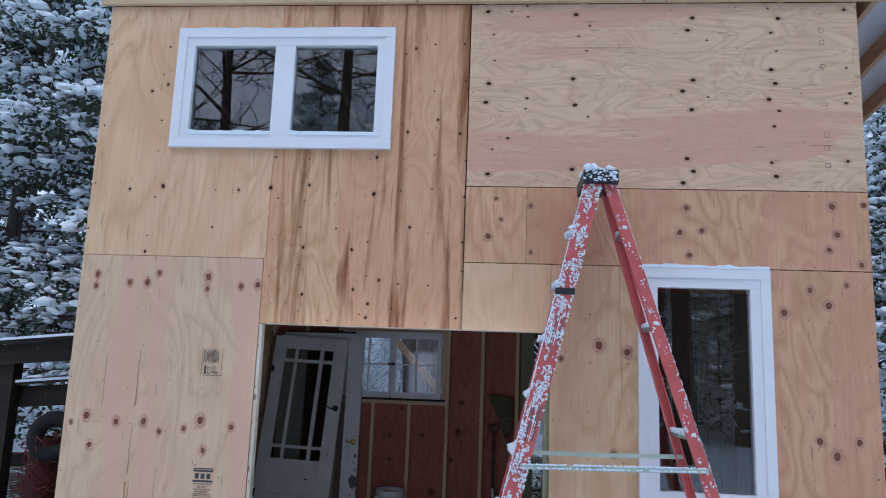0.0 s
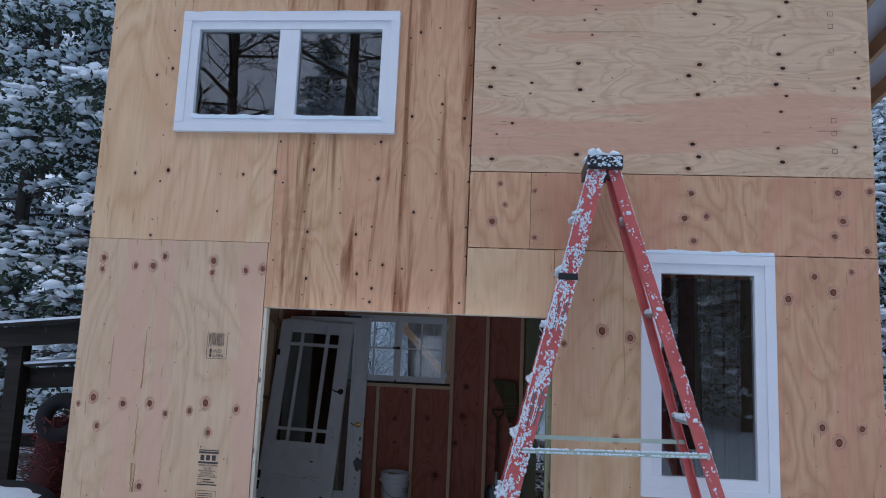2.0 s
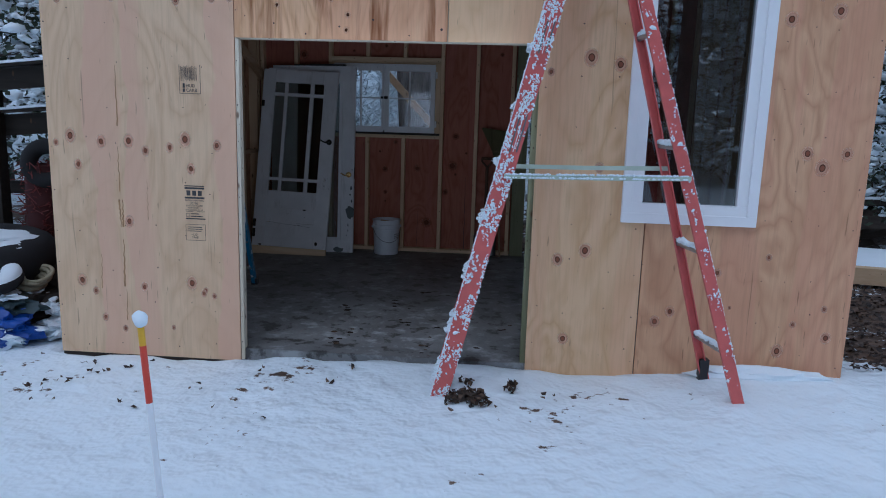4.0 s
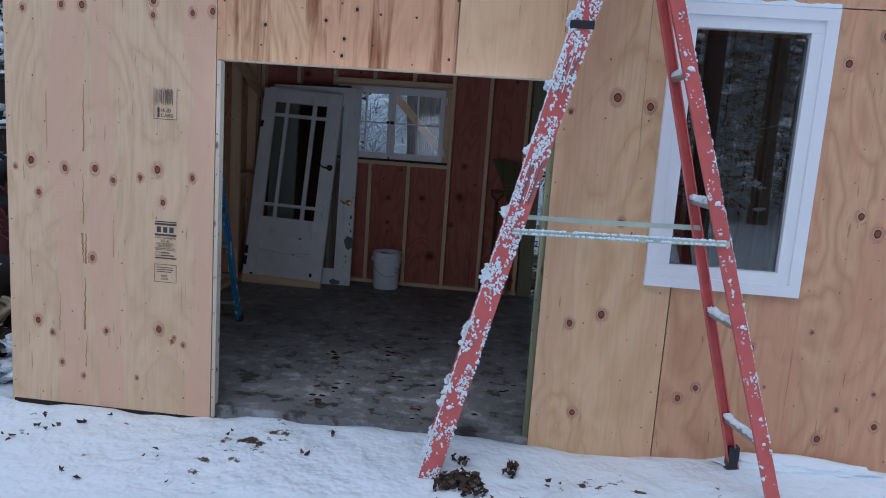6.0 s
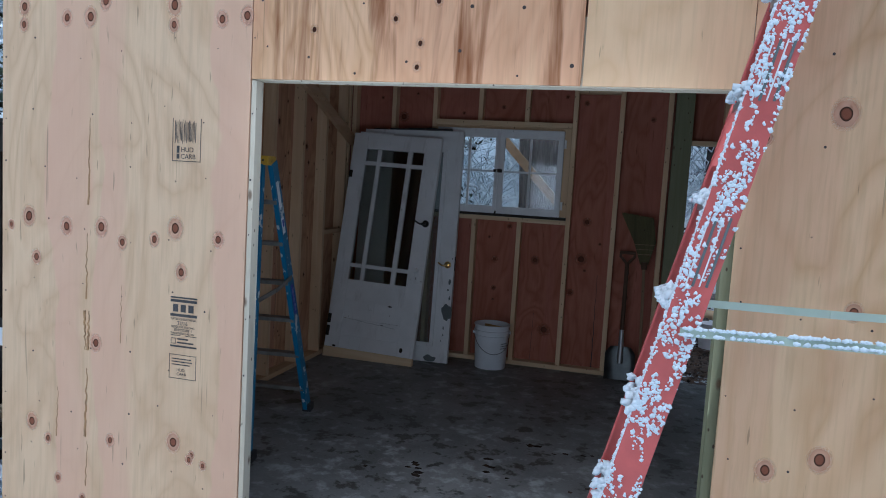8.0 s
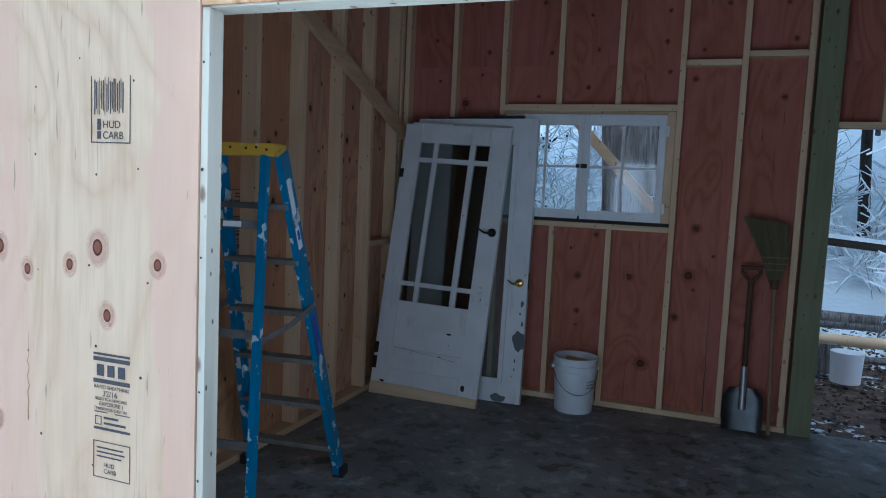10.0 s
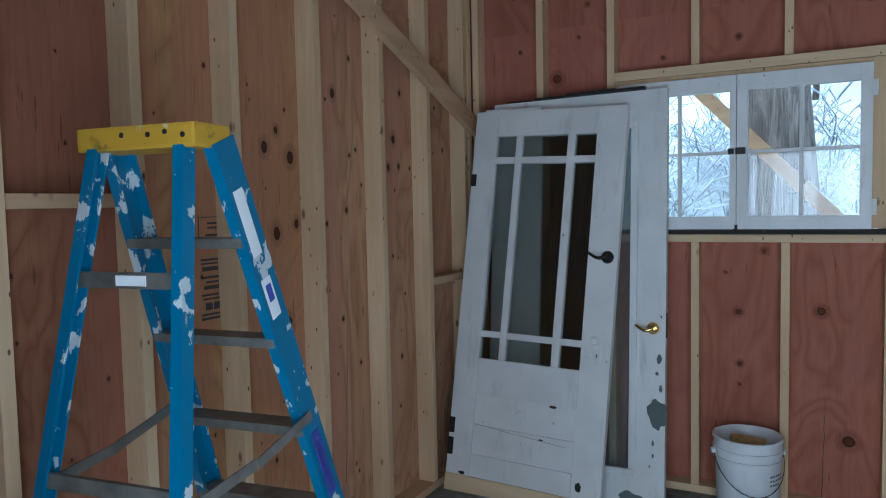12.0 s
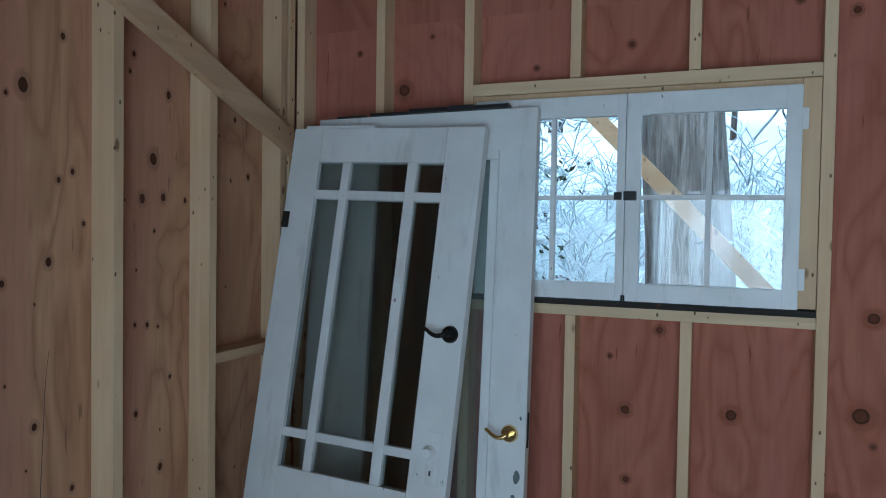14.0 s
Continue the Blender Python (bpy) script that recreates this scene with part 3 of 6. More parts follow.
window_3 = thing("window_3", "old white casement window, two sashes of four panes", "window", kind="structure")
part("window_frame", soften(boxes((0.915, 2.055, 3.612, 3.688, 2.088, 2.111), (2.037, 2.091, 3.604, 3.688, 1.365, 2.111), (0.908, 0.932, 3.604, 3.688, 1.340, 2.111)), 0.002), STUD, window_3, "unpainted rough frame")
part("window_sill", soften(boxes((0.915, 2.09, 3.585, 3.70, 1.3395, 1.360)), 0.002), DARK_WOOD, window_3, "dark weathered sill")
for a, b, g0, g1, m in ((0.934, 1.486, 0.986, 1.457, 1.229), (1.488, 2.036, 1.537, 1.990, 1.760)):
    bm = bmesh.new()
    box(bm, a, g0, 3.572, 3.608, 1.364, 2.086)
    box(bm, g1, b, 3.572, 3.608, 1.364, 2.086)
    box(bm, g0, g1, 3.572, 3.608, 2.012, 2.086)
    box(bm, g0, g1, 3.572, 3.608, 1.364, 1.426)
    sash = part("sash", soften(bm, 0.002), WHITE_PAINT, window_3, "white painted sash")
    part("muntin", boxes((m - 0.009, m + 0.009, 3.576, 3.606, 1.426, 2.012), bevel=0.003), WHITE_PAINT, sash)
    part("muntin", boxes((g0, m - 0.009, 3.576, 3.606, 1.718, 1.734), (m + 0.009, g1, 3.576, 3.606, 1.718, 1.734), bevel=0.003), WHITE_PAINT, sash)
    for p, q in ((g0, m - 0.009), (m + 0.009, g1)):
        for r, s in ((1.426, 1.718), (1.734, 2.012)):
            pane(p, q, 3.592, r, s, sash, thick=0.003)
part("latch", soften(boxes((1.450, 1.477, 3.562, 3.571, 1.717, 1.744), (1.483, 1.527, 3.560, 3.571, 1.715, 1.747)), 0.003), BRONZE, window_3, "small dark bronze latch")
bm = bmesh.new()
rod(bm, (1.487, 3.566, 1.385), (1.487, 3.566, 1.36), 0.007)
rod(bm, (1.487, 3.562, 1.368), (1.460, 3.556, 1.352), 0.003)
part("bolt", bm, BRONZE, window_3, "dark bronze slide bolt", True)
for z in (1.46, 1.98):
    part("hinge", soften(boxes((2.037, 2.056, 3.598, 3.6035, z - 0.035, z + 0.035)), 0.002), WHITE_PAINT, window_3)

# ---- doors leaning on the back wall ----


def leaf_blob(seed, r, squash=1.0, n=18, rag=0.45):
    """An irregular flat patch in the x-z plane."""
    return [(r * (1 + rag * noise.noise((math.cos(2 * math.pi * i / n) * 1.7 + seed * 7.3, math.sin(2 * math.pi * i / n) * 1.7, seed))) * math.cos(2 * math.pi * i / n), squash * r * (1 + rag * noise.noise((math.cos(2 * math.pi * i / n) * 1.7, math.sin(2 * math.pi * i / n) * 1.7 + seed, 3 + seed))) * math.sin(2 * math.pi * i / n)) for i in range(n)]


def patch(parent, name, x, z, y, r, squash, mat, seed, label=""):
    bm = bmesh.new()
    pts = leaf_blob(seed, r, squash)
    lo = [bm.verts.new((x + a, y - 0.0007, z + b)) for a, b in pts]
    bm.faces.new(lo)
    return part(name, bm, mat, parent, label)


def lever(parent, x, z, y, mat, label, reach=-0.085):
    bm = bmesh.new()
    rod(bm, (x, y, z), (x, y - 0.012, z), 0.031, 0.027, 24)
    rose = part("door_handle", bm, mat, parent, label, True)
    bm = bmesh.new()
    rod(bm, (x, y - 0.01, z), (x, y - 0.045, z), 0.011, 0.011, 12)
    last = (x, y - 0.042, z)
    for i in range(1, 7):
        u = i / 6
        here = (x + reach * u, y - 0.042 - 0.006 * math.sin(u * 3), z - 0.012 * math.sin(u * 4.2) + 0.004 * u)
        rod(bm, last, here, 0.0095 - 0.003 * u, 0.009 - 0.003 * u, 10)
        last = here
    part("lever", bm, mat, rose, smooth=True)
    return rose


def panelled_door():
    d = thing("panelled_door", "old white panelled door with small panes leaning on the studs", "door", at=pose(0.142, 3.105, FLOOR, -10.2, 1.7, -1.0))
    wd, T = 0.81, 0.045
    X = (0.132, 0.238, 0.274, 0.517, 0.558, 0.665)
    Z = (0.685, 0.795, 0.828, 1.70, 1.735, 1.845)
    part("stile", soften(boxes((0, X[0], 0, T, 0.088, 1.98)), 0.004), WHITE_PAINT, d)
    part("stile", soften(boxes((X[5], wd, 0, T, 0.088, 1.98)), 0.004), WHITE_PAINT, d)
    part("rail", boxes((X[0] + 0.001, X[5] - 0.001, 0.001, T, Z[5], 1.979), bevel=0.003), WHITE_PAINT, d)
    part("rail", boxes((X[0] + 0.001, X[5] - 0.001, 0.001, T, 0.50, Z[0]), bevel=0.003), WHITE_PAINT, d)
    part("rail", boxes((X[0] + 0.001, X[5] - 0.001, 0.001, T, 0.089, 0.20), bevel=0.003), WHITE_PAINT, d, "cracked white bottom rail")
    part("panel", boxes((X[0], X[5], 0.013, T - 0.01, 0.348, 0.5)), WHITE_PAINT, d)
    part("panel", boxes((X[0], X[5], 0.012, T - 0.01, 0.2, 0.346)), WHITE_PAINT, d, "white panel split along its length")
    bm = bmesh.new()
    for a, b in ((X[1], X[2]), (X[3], X[4])):
        box(bm, a, b, 0.004, T - 0.004, Z[0], Z[5])
    part("muntin", soften(bm, 0.005), WHITE_PAINT, d)
    bm = bmesh.new()
    for a, b in ((Z[1], Z[2]), (Z[3], Z[4])):
        for p, q in ((X[0], X[1]), (X[2], X[3]), (X[4], X[5])):
            box(bm, p, q, 0.0035, T - 0.0035, a, b)
    part("muntin", soften(bm, 0.005), WHITE_PAINT, d)
    for p, q in ((X[0], X[1]), (X[2], X[3]), (X[4], X[5])):
        for a, b in ((Z[0], Z[1]), (Z[2], Z[3]), (Z[4], Z[5])):
            pane(p, q, 0.022, a, b, d, DIM_PANE, 0.003).visible_shadow = True
    part("bottom_board", boxes((-0.004, wd - 0.002, 0.002, T, 0.0, 0.087), bevel=0.003), STUD_X, d, "new unpainted board screwed to the foot")
    part("top_edge", boxes((0.05, 0.36, 0.004, T - 0.002, 1.98, 1.992)), WHITE_PAINT, d, "flaking top edge")
    lever(d, 0.762, 1.235, 0.0, BRONZE, "dark bronze lever handle")
    lock = part("lock_plate", boxes((0.716, 0.776, -0.003, 0.001, 0.72, 0.90), bevel=0.001), WHITE_PAINT, d, "painted-over lock plate")
    bm = bmesh.new()
    rod(bm, (0.735, -0.003, 0.83), (0.735, -0.012, 0.83), 0.026, 0.022, 20)
    rod(bm, (0.735, -0.01, 0.83), (0.735, -0.028, 0.83), 0.021, 0.016, 20)
    part("old_knob", bm, WHITE_PAINT, lock, "painted-over knob", True)
    part("keyhole", boxes((0.742, 0.748, -0.0045, -0.002, 0.755, 0.772)), BLACK, lock)
    for z, h in ((1.62, 0.04), (0.34, 0.05), (0.235, 0.055)):
        part("hinge", boxes((-0.001, 0.03, -0.002, 0.02, z - h, z + h * 0.6), bevel=0.001), DARK_WOOD, d, "rusty hinge leaf in its mortise")
    for i, (x, z, r, s) in enumerate(((0.55, 0.495, 0.018, 0.35), (0.70, 0.145, 0.016, 1.3), (0.50, 0.33, 0.012, 0.3), (0.09, 0.10, 0.02, 0.4))):
        patch(d, "chip", x, z, 0.0 if x > 0.65 or x < 0.1 else 0.0005, r, s, DARK_WOOD, i + 3)
    bm = bmesh.new()
    last = (0.125, 0.352)
    for i in range(1, 14):
        here = (0.125 + 0.038 * i, 0.352 - 0.003 * i + 0.006 * noise.noise((i * 0.9, 2, 1)))
        bar(bm, (last[0], 0.0122, last[1]), (here[0], 0.0122, here[1]), 0.001, 0.0018, (0, 0, 1))
        last = here
    part("crack", bm, GREY_PRIMER, d)
    return d


def glazed_door():
    d = thing("glazed_door", "white glazed door with peeling paint leaning on the wall", "door", at=pose(0.30, 3.305, FLOOR, -6.2, -0.6, 0.0))
    wd, T, H = 0.905, 0.045, 2.0
    gx0, gx1, gz0, gz1 = 0.27, 0.742, 0.16, 1.82
    bm = bmesh.new()
    frame_ring(bm, 0, wd, 0, H, 0.16, 0, T)
    box(bm, 0.16, gx0, 0, T, 0.16, H - 0.16)
    box(bm, gx1, wd - 0.16, 0, T, 0.16, H - 0.16)
    part("body", bm, WHITE_PAINT, d)
    bm = bmesh.new()
    frame_ring(bm, gx0 - 0.028, gx1 + 0.028, gz0 - 0.028, gz1 + 0.028, 0.034, -0.012, 0.01)
    part("glazing_bead", soften(bm, 0.006), WHITE_PAINT, d)
    pane(gx0, gx1, 0.02, gz0, gz1, d, DIM_HAZE_GLASS, 0.004)
    lever(d, 0.847, 0.845, 0.0, BRASS, "polished brass lever handle", -0.075)
    part("weather_strip", boxes((0.08, 0.21, -0.006, 0.02, H + 0.001, H + 0.008), (0.23, 0.40, -0.010, 0.02, H + 0.001, H + 0.012), (0.402, 0.56, -0.016, 0.02, H + 0.001, H + 0.018), (0.563, 0.66, -0.012, 0.02, H + 0.001, H + 0.022), (0.664, 0.80, -0.018, 0.02, H + 0.001, H + 0.016), bevel=0.003), BLACK, d, "black torn weather strip")
    part("strike_edge", boxes((0.9045, 0.9075, 0.012, 0.03, 0.80, 0.92)), DARK_WOOD, d)
    for i, (x, z, r, s) in enumerate(((0.775, 0.44, 0.042, 1.7), (0.782, 0.70, 0.012, 1.8), (0.79, 0.56, 0.007, 2.4), (0.772, 0.63, 0.008, 1.2), (0.755, 0.30, 0.006, 2.6), (0.755, 0.24, 0.005, 2.0), (0.65, 0.03, 0.05, 0.55), (0.735, 0.46, 0.005, 3.0), (0.79, 0.90, 0.004, 2.0), (0.74, 0.19, 0.004, 1.6))):
        patch(d, "peeled_patch", x + 0.095, z, 0.0, r, s, GREY_PRIMER, i + 11)
    return d


panelled_door()
glazed_door()

# ---- bucket, shovel, broom ----


def bucket(x, y):
    b = thing("bucket", "white plastic pail with a sponge inside on the floor", "bucket", at=pose(x, y, FLOOR, 0, 0, 20))
    bm = bmesh.new()
    lathe(bm, [(0.0, 0.002), (0.128, 0.0), (0.131, 0.006), (0.143, 0.27), (0.149, 0.272), (0.149, 0.284), (0.144, 0.286), (0.145, 0.312), (0.152, 0.314), (0.152, 0.326), (0.146, 0.328), (0.147, 0.362), (0.153, 0.364), (0.153, 0.376), (0.146, 0.378), (0.142, 0.37), (0.126, 0.01), (0.0, 0.009)], 40)
    part("pail", bm, BUCKET, b, smooth=True)
    bm = bmesh.new()
    last = None
    for i in range(15):
        a = math.pi * i / 14
        p = (0.152 * math.cos(a) + 0.0, -0.155 * math.sin(a) * 0.98 - 0.002, 0.30 - 0.16 * math.sin(a))
        if last:
            rod(bm, last, p, 0.002, 0.002, 6)
        last = p
    part("wire_handle", bm, BLACK, b, "thin dark wire handle", True)
    for s in (-1, 1):
        bm = bmesh.new()
        rod(bm, (s * 0.145, 0, 0.30), (s * 0.162, 0, 0.30), 0.016, 0.014, 14)
        part("handle_ear", bm, BUCKET, b, smooth=True)
    bm = bmesh.new()
    for z, n in ((0.225, 5), (0.205, 7), (0.185, 4)):
        for i in range(n):
            a = radians(-62 + 7 * i)
            r = 0.1425 - (0.27 - z) * 0.045
            bmesh.ops.transform(bm, matrix=pose(r * math.cos(a), r * math.sin(a), z, 0, 0, math.degrees(a)), verts=box(bm, -0.001, 0.0004, -0.006, 0.006, -0.005, 0.005))
    part("print", bm, GREY_PRIMER, b, "worn grey printing")
    return b


bucket(1.555, 3.435)
bm = boxes((-0.075, 0.075, -0.05, 0.05, -0.03, 0.03), bevel=0.012)
SPONGE = plain("tan_sponge", (0.42, 0.25, 0.10), 0.9, vary=0.3, scale=40.0, bump=0.6)
sponge = thing("sponge", "tan sponge lying in the white pail", "sponge", bm, SPONGE, pose(1.55, 3.48, FLOOR + 0.30, 55, 8, 10), smooth=True)
bm = bmesh.new()
lathe(bm, [(0.0, 0.0), (0.130, 0.0), (0.1335, 0.14), (0.10, 0.15), (0.0, 0.145)], 24)
thing("rags", "dark wet rags filling the pail", "rags", bm, DARK_WOOD, pose(1.555, 3.435, FLOOR + 0.05), smooth=True)


def shovel():
    s = thing("shovel", "scoop shovel with a grey blade leaning against the plywood", "shovel", at=pose(2.633, 3.50, FLOOR + 0.004, -3.2, -0.6, 0))
    bm = bmesh.new()
    n, rows = 14, 10
    grid = []
    for j in range(rows + 1):
        z = 0.005 + 0.275 * j / rows
        wdt = 0.122 if j < rows - 1 else 0.122 - 0.02 * (j - rows + 2)
        grid.append([bm.verts.new((wdt * (2 * i / n - 1), -0.03 * (1 - abs(2 * i / n - 1) ** 4) * (-0.7) - 0.035 * (1 - j / rows) - 0.0, z)) for i in range(n + 1)])
    for j in range(rows):
        for i in range(n):
            bm.faces.new((grid[j][i], grid[j][i + 1], grid[j + 1][i + 1], grid[j + 1][i]))
    bmesh.ops.solidify(bm, geom=bm.faces[:], thickness=0.003)
    part("blade", bm, DULL_STEEL, s, "scuffed grey metal scoop", True)
    bm = bmesh.new()
    rod(bm, (0, 0.012, 0.14), (0, 0.016, 0.42), 0.026, 0.019, 14)
    part("socket", bm, ALUMINIUM, s, smooth=True)
    bm = bmesh.new()
    rod(bm, (0, 0.016, 0.40), (0.004, 0.016, 0.985), 0.0175, 0.017, 14)
    part("shaft", bm, OLD_WOOD, s, "dark worn wooden shaft", True)
    bm = bmesh.new()
    rod(bm, (0.004, 0.016, 0.965), (-0.052, 0.016, 1.03), 0.012, 0.011, 10)
    rod(bm, (0.004, 0.016, 0.965), (0.060, 0.016, 1.03), 0.012, 0.011, 10)
    rod(bm, (-0.052, 0.016, 1.025), (-0.052, 0.016, 1.065), 0.011, 0.011, 10)
    rod(bm, (0.060, 0.016, 1.025), (0.060, 0.016, 1.065), 0.011, 0.011, 10)
    rod(bm, (-0.06, 0.016, 1.062), (0.068, 0.016, 1.062), 0.014, 0.014, 12)
    part("grip", bm, OLD_WOOD, s, "dark D-shaped grip", True)
    return s


DULL_STEEL = plain("dull_dark_steel", (0.13, 0.14, 0.14), 0.35, 0.8, vary=0.25)
OLD_WOOD = lumber("old_handle_wood", (0.13, 0.075, 0.045), (0.08, 0.045, 0.03))
BROOM_WOOD = lumber("broom_handle_wood", (0.30, 0.20, 0.12), (0.22, 0.14, 0.08))
STRAW = lumber("broom_straw", (0.15, 0.13, 0.055), (0.075, 0.062, 0.03))


def broom():
    b = thing("broom", "straw broom standing upside down against the plywood", "broom", at=pose(2.797, 3.50, FLOOR, -2.6, -2.1, 0))
    bm = bmesh.new()
    rod(bm, (0, 0, 0), (0, 0, 0.98), 0.0125, 0.012, 14)
    part("handle", bm, BROOM_WOOD, b, smooth=True)
    bm = bmesh.new()
    rod(bm, (0, 0, 0.94), (0, 0, 1.0), 0.022, 0.03, 14)
    part("binding", bm, OLD_WOOD, b, smooth=True)
    rnd = random.Random(5)
    bm = bmesh.new()
    for i in range(420):
        a = rnd.uniform(-1, 1)
        f = rnd.gauss(0, 1)
        x0, x1 = 0.03 * a, 0.085 * a
        top = 1.37 + 0.015 * rnd.random() - 0.02 * a
        bar(bm, (x0, 0.012 * f * 0.4, 0.98), (x1, 0.014 * f * 0.6, 1.16), 0.004, 0.004, (0, 1, 0))
        bar(bm, (x1, 0.014 * f * 0.6, 1.16), (0.125 * a - 0.06 - 0.01 * rnd.random(), 0.012 * f, top), 0.004, 0.003, (0, 1, 0))
    part("straw", bm, STRAW, b, "dark flattened straw head")
    bm = bmesh.new()
    for z in (1.06, 1.1, 1.14):
        k = (z - 0.98) / 0.18
        box(bm, -0.03 - 0.055 * k, 0.03 + 0.055 * k, -0.02, 0.02, z, z + 0.006)
    part("stitching", bm, BROOM_WOOD, b)
    return b


shovel()
broom()

# ---- step ladders ----


def channel(bm, a, b, w, depth, side, inward):
    """A C-shaped rail from a to b: web w wide along side, flanges that reach depth along inward."""
    a, b = Vector(a), Vector(b)
    d = (b - a).normalized()
    inw = Vector(inward)
    inw = (inw - d * inw.dot(d)).normalized()
    s = d.cross(inw).normalized()
    r = Matrix((s, d, inw)).transposed().to_4x4()
    m = Matrix.Translation(a) @ r
    L = (b - a).length
    e, k = w / 2, 0.006
    ring = ((-e, 0), (e, 0), (e, depth), (e - k, depth), (e - k, k), (k - e, k), (k - e, depth), (-e, depth))
    lo, hi = [[bm.verts.new(m @ Vector((p, t, q))) for p, q in ring] for t in (0, L)]
    for i in range(8):
        j = (i + 1) % 8
        bm.faces.new((lo[i], hi[i], hi[j], lo[j]))
    for q in ((0, 1, 4, 5), (1, 2, 3, 4), (5, 6, 7, 0)):
        bm.faces.new([lo[i] for i in q])
        bm.faces.new([hi[i] for i in reversed(q)])
    bmesh.ops.recalc_face_normals(bm, faces=bm.faces[:])


def lerp(a, b, t):
    return tuple(p + (q - p) * t for p, q in zip(a, b))


SNOW_BITS = []


def snow_bit(p, r, flat=0.7):
    SNOW_BITS.append((p, r, flat))


def blob_mesh(name, bits, material, seed=1, sub=1):
    """Many small rounded lumps in one mesh."""
    bm = bmesh.new()
    bmesh.ops.create_icosphere(bm, subdivisions=sub, radius=1.0)
    vs = np.array([v.co for v in bm.verts])
    fs = np.array([[v.index for v in f.verts] for f in bm.faces])
    bm.free()
    rng = np.random.RandomState(seed)
    V, F = [], []
    for i, (p, r, flat) in enumerate(bits):
        k = vs * (1 + 0.28 * rng.randn(len(vs), 1)) * np.array([r, r * (0.5 if r < 0.016 else 1.0), r * flat]) + np.array(p)
        V.append(k)
        F.append(fs + i * len(vs))
    me = bpy.data.meshes.new(name)
    me.from_pydata(np.concatenate(V).tolist(), [], np.concatenate(F).tolist())
    me.materials.append(material)
    me.shade_smooth()
    return me


def red_ladder():
    lad = thing("red_step_ladder", "red fibreglass step ladder crusted with snow, standing open", "ladder")
    top = 2.79
    fn, ff = ((3.182, -0.42, top), (2.475, -0.52, -0.06)), ((3.19, -0.13, top), (2.465, -0.06, -0.06))
    bn, bf = ((3.256, -0.41, top), (4.098, -0.50, 0.06)), ((3.272, -0.14, top), (4.012, -0.15, 0.06))
    for (a, b), w, inward in ((fn, 0.092, (0, 1, 0)), (ff, 0.092, (0, -1, 0)), (bn, 0.060, (0, 1, 0)), (bf, 0.048, (0, -1, 0))):
        bm = bmesh.new()
        channel(bm, a, b, w, 0.03, (1, 0, 0), inward)
        part("rail", bm, RED_GLASS, lad)
    part("top_cap", soften(boxes((3.118, 3.31, -0.45, -0.09, top - 0.03, top + 0.045)), 0.008), BLACK, lad, "black plastic top cap")
    for i in range(9):
        t = (2.49 - 0.302 * i)
        u = (top - t) / (top + 0.06)
        a, b = lerp(*fn, u), lerp(*ff, u)
        bm = bmesh.new()
        box(bm, a[0] - 0.042, a[0] + 0.042, a[1] + 0.007, b[1] - 0.007, t - 0.022, t)
        part("step", bm, ALUMINIUM, lad)
        for j in range(70):
            y = a[1] + (b[1] - a[1]) * random.random()
            k = random.uniform(-0.060, 0.02)
            snow_bit((a[0] + k, y, t + 0.006 + random.uniform(0.0, 0.035) * max(0.0, 1 - abs(k + 0.03) / 0.05)), random.uniform(0.010, 0.018), 0.8)
    for t in (2.50, 1.976, 1.41, 0.871, 0.34):
        u = (top - t) / (top - 0.06)
        a, b = lerp(*bn, u), lerp(*bf, u)
        bm = bmesh.new()
        rod(bm, (a[0], a[1] + 0.01, t), (b[0], b[1] - 0.01, t), 0.016, 0.016, 12)
        part("rear_brace", bm, ALUMINIUM, lad, smooth=True)
        for j in range(34):
            q = lerp((a[0], a[1] + 0.01, t + 0.018), (b[0], b[1] - 0.01, t + 0.018), j / 33)
            snow_bit((q[0] + random.uniform(-0.006, 0.006), q[1], q[2]), random.uniform(0.016, 0.022), 0.8)
    for rail, zz in ((fn, 1.235), (ff, 1.265)):
        u = (top - zz) / (top + 0.06)
        a = lerp(*rail, u)
        bmr = bn if rail is fn else bf
        e = lerp(*bmr, (top - zz - 0.02) / (top - 0.06))
        mid = lerp(a, e, 0.53)
        bm = bmesh.new()
        bar(bm, (a[0], a[1] - 0.008, zz), (mid[0], mid[1] - 0.008, mid[2] - 0.004), 0.004, 0.024)
        bar(bm, (mid[0] - 0.02, mid[1] - 0.013, mid[2] - 0.004), (e[0] + 0.02, e[1] - 0.013, e[2]), 0.004, 0.024)
        part("spreader", bm, SPREADER, lad, "pale galvanised spreader bar")
        if rail is fn:
            for j in range(330):
                q = lerp((a[0], a[1] - 0.012, zz + 0.012), (e[0], e[1] - 0.012, e[2] + 0.012), random.random())
                snow_bit((q[0], q[1] - 0.004, q[2] - random.choice((0, 0, 0.018))), random.uniform(0.004, 0.009))
    u = (top - 2.155) / (top + 0.06)
    a = lerp(*fn, u)
    bm = bmesh.new()
    box(bm, a[0] - 0.055, a[0] + 0.05, a[1] - 0.007, a[1] + 0.02, 2.137, 2.173)
    part("strap", soften(bm, 0.004), BLACK, lad, "black strap round the rail")
    for t0, t1 in ((2.02, 1.86), (1.55, 1.36)):
        for k in range(4):
            u0 = (top - t0) / (top + 0.06)
            u1 = (top - t1) / (top + 0.06)
            a, b = lerp(*fn, u0), lerp(*fn, u1)
            off = -0.027 + 0.018 * k
            bm = bmesh.new()
            bar(bm, (a[0] + off, a[1] - 0.002, a[2]), (b[0] + off, b[1] - 0.002, b[2]), 0.007 if k % 2 else 0.004, 0.003, (0, 1, 0))
            part("label_bar", bm, GREY_PRIMER if k % 2 else VINYL, lad)
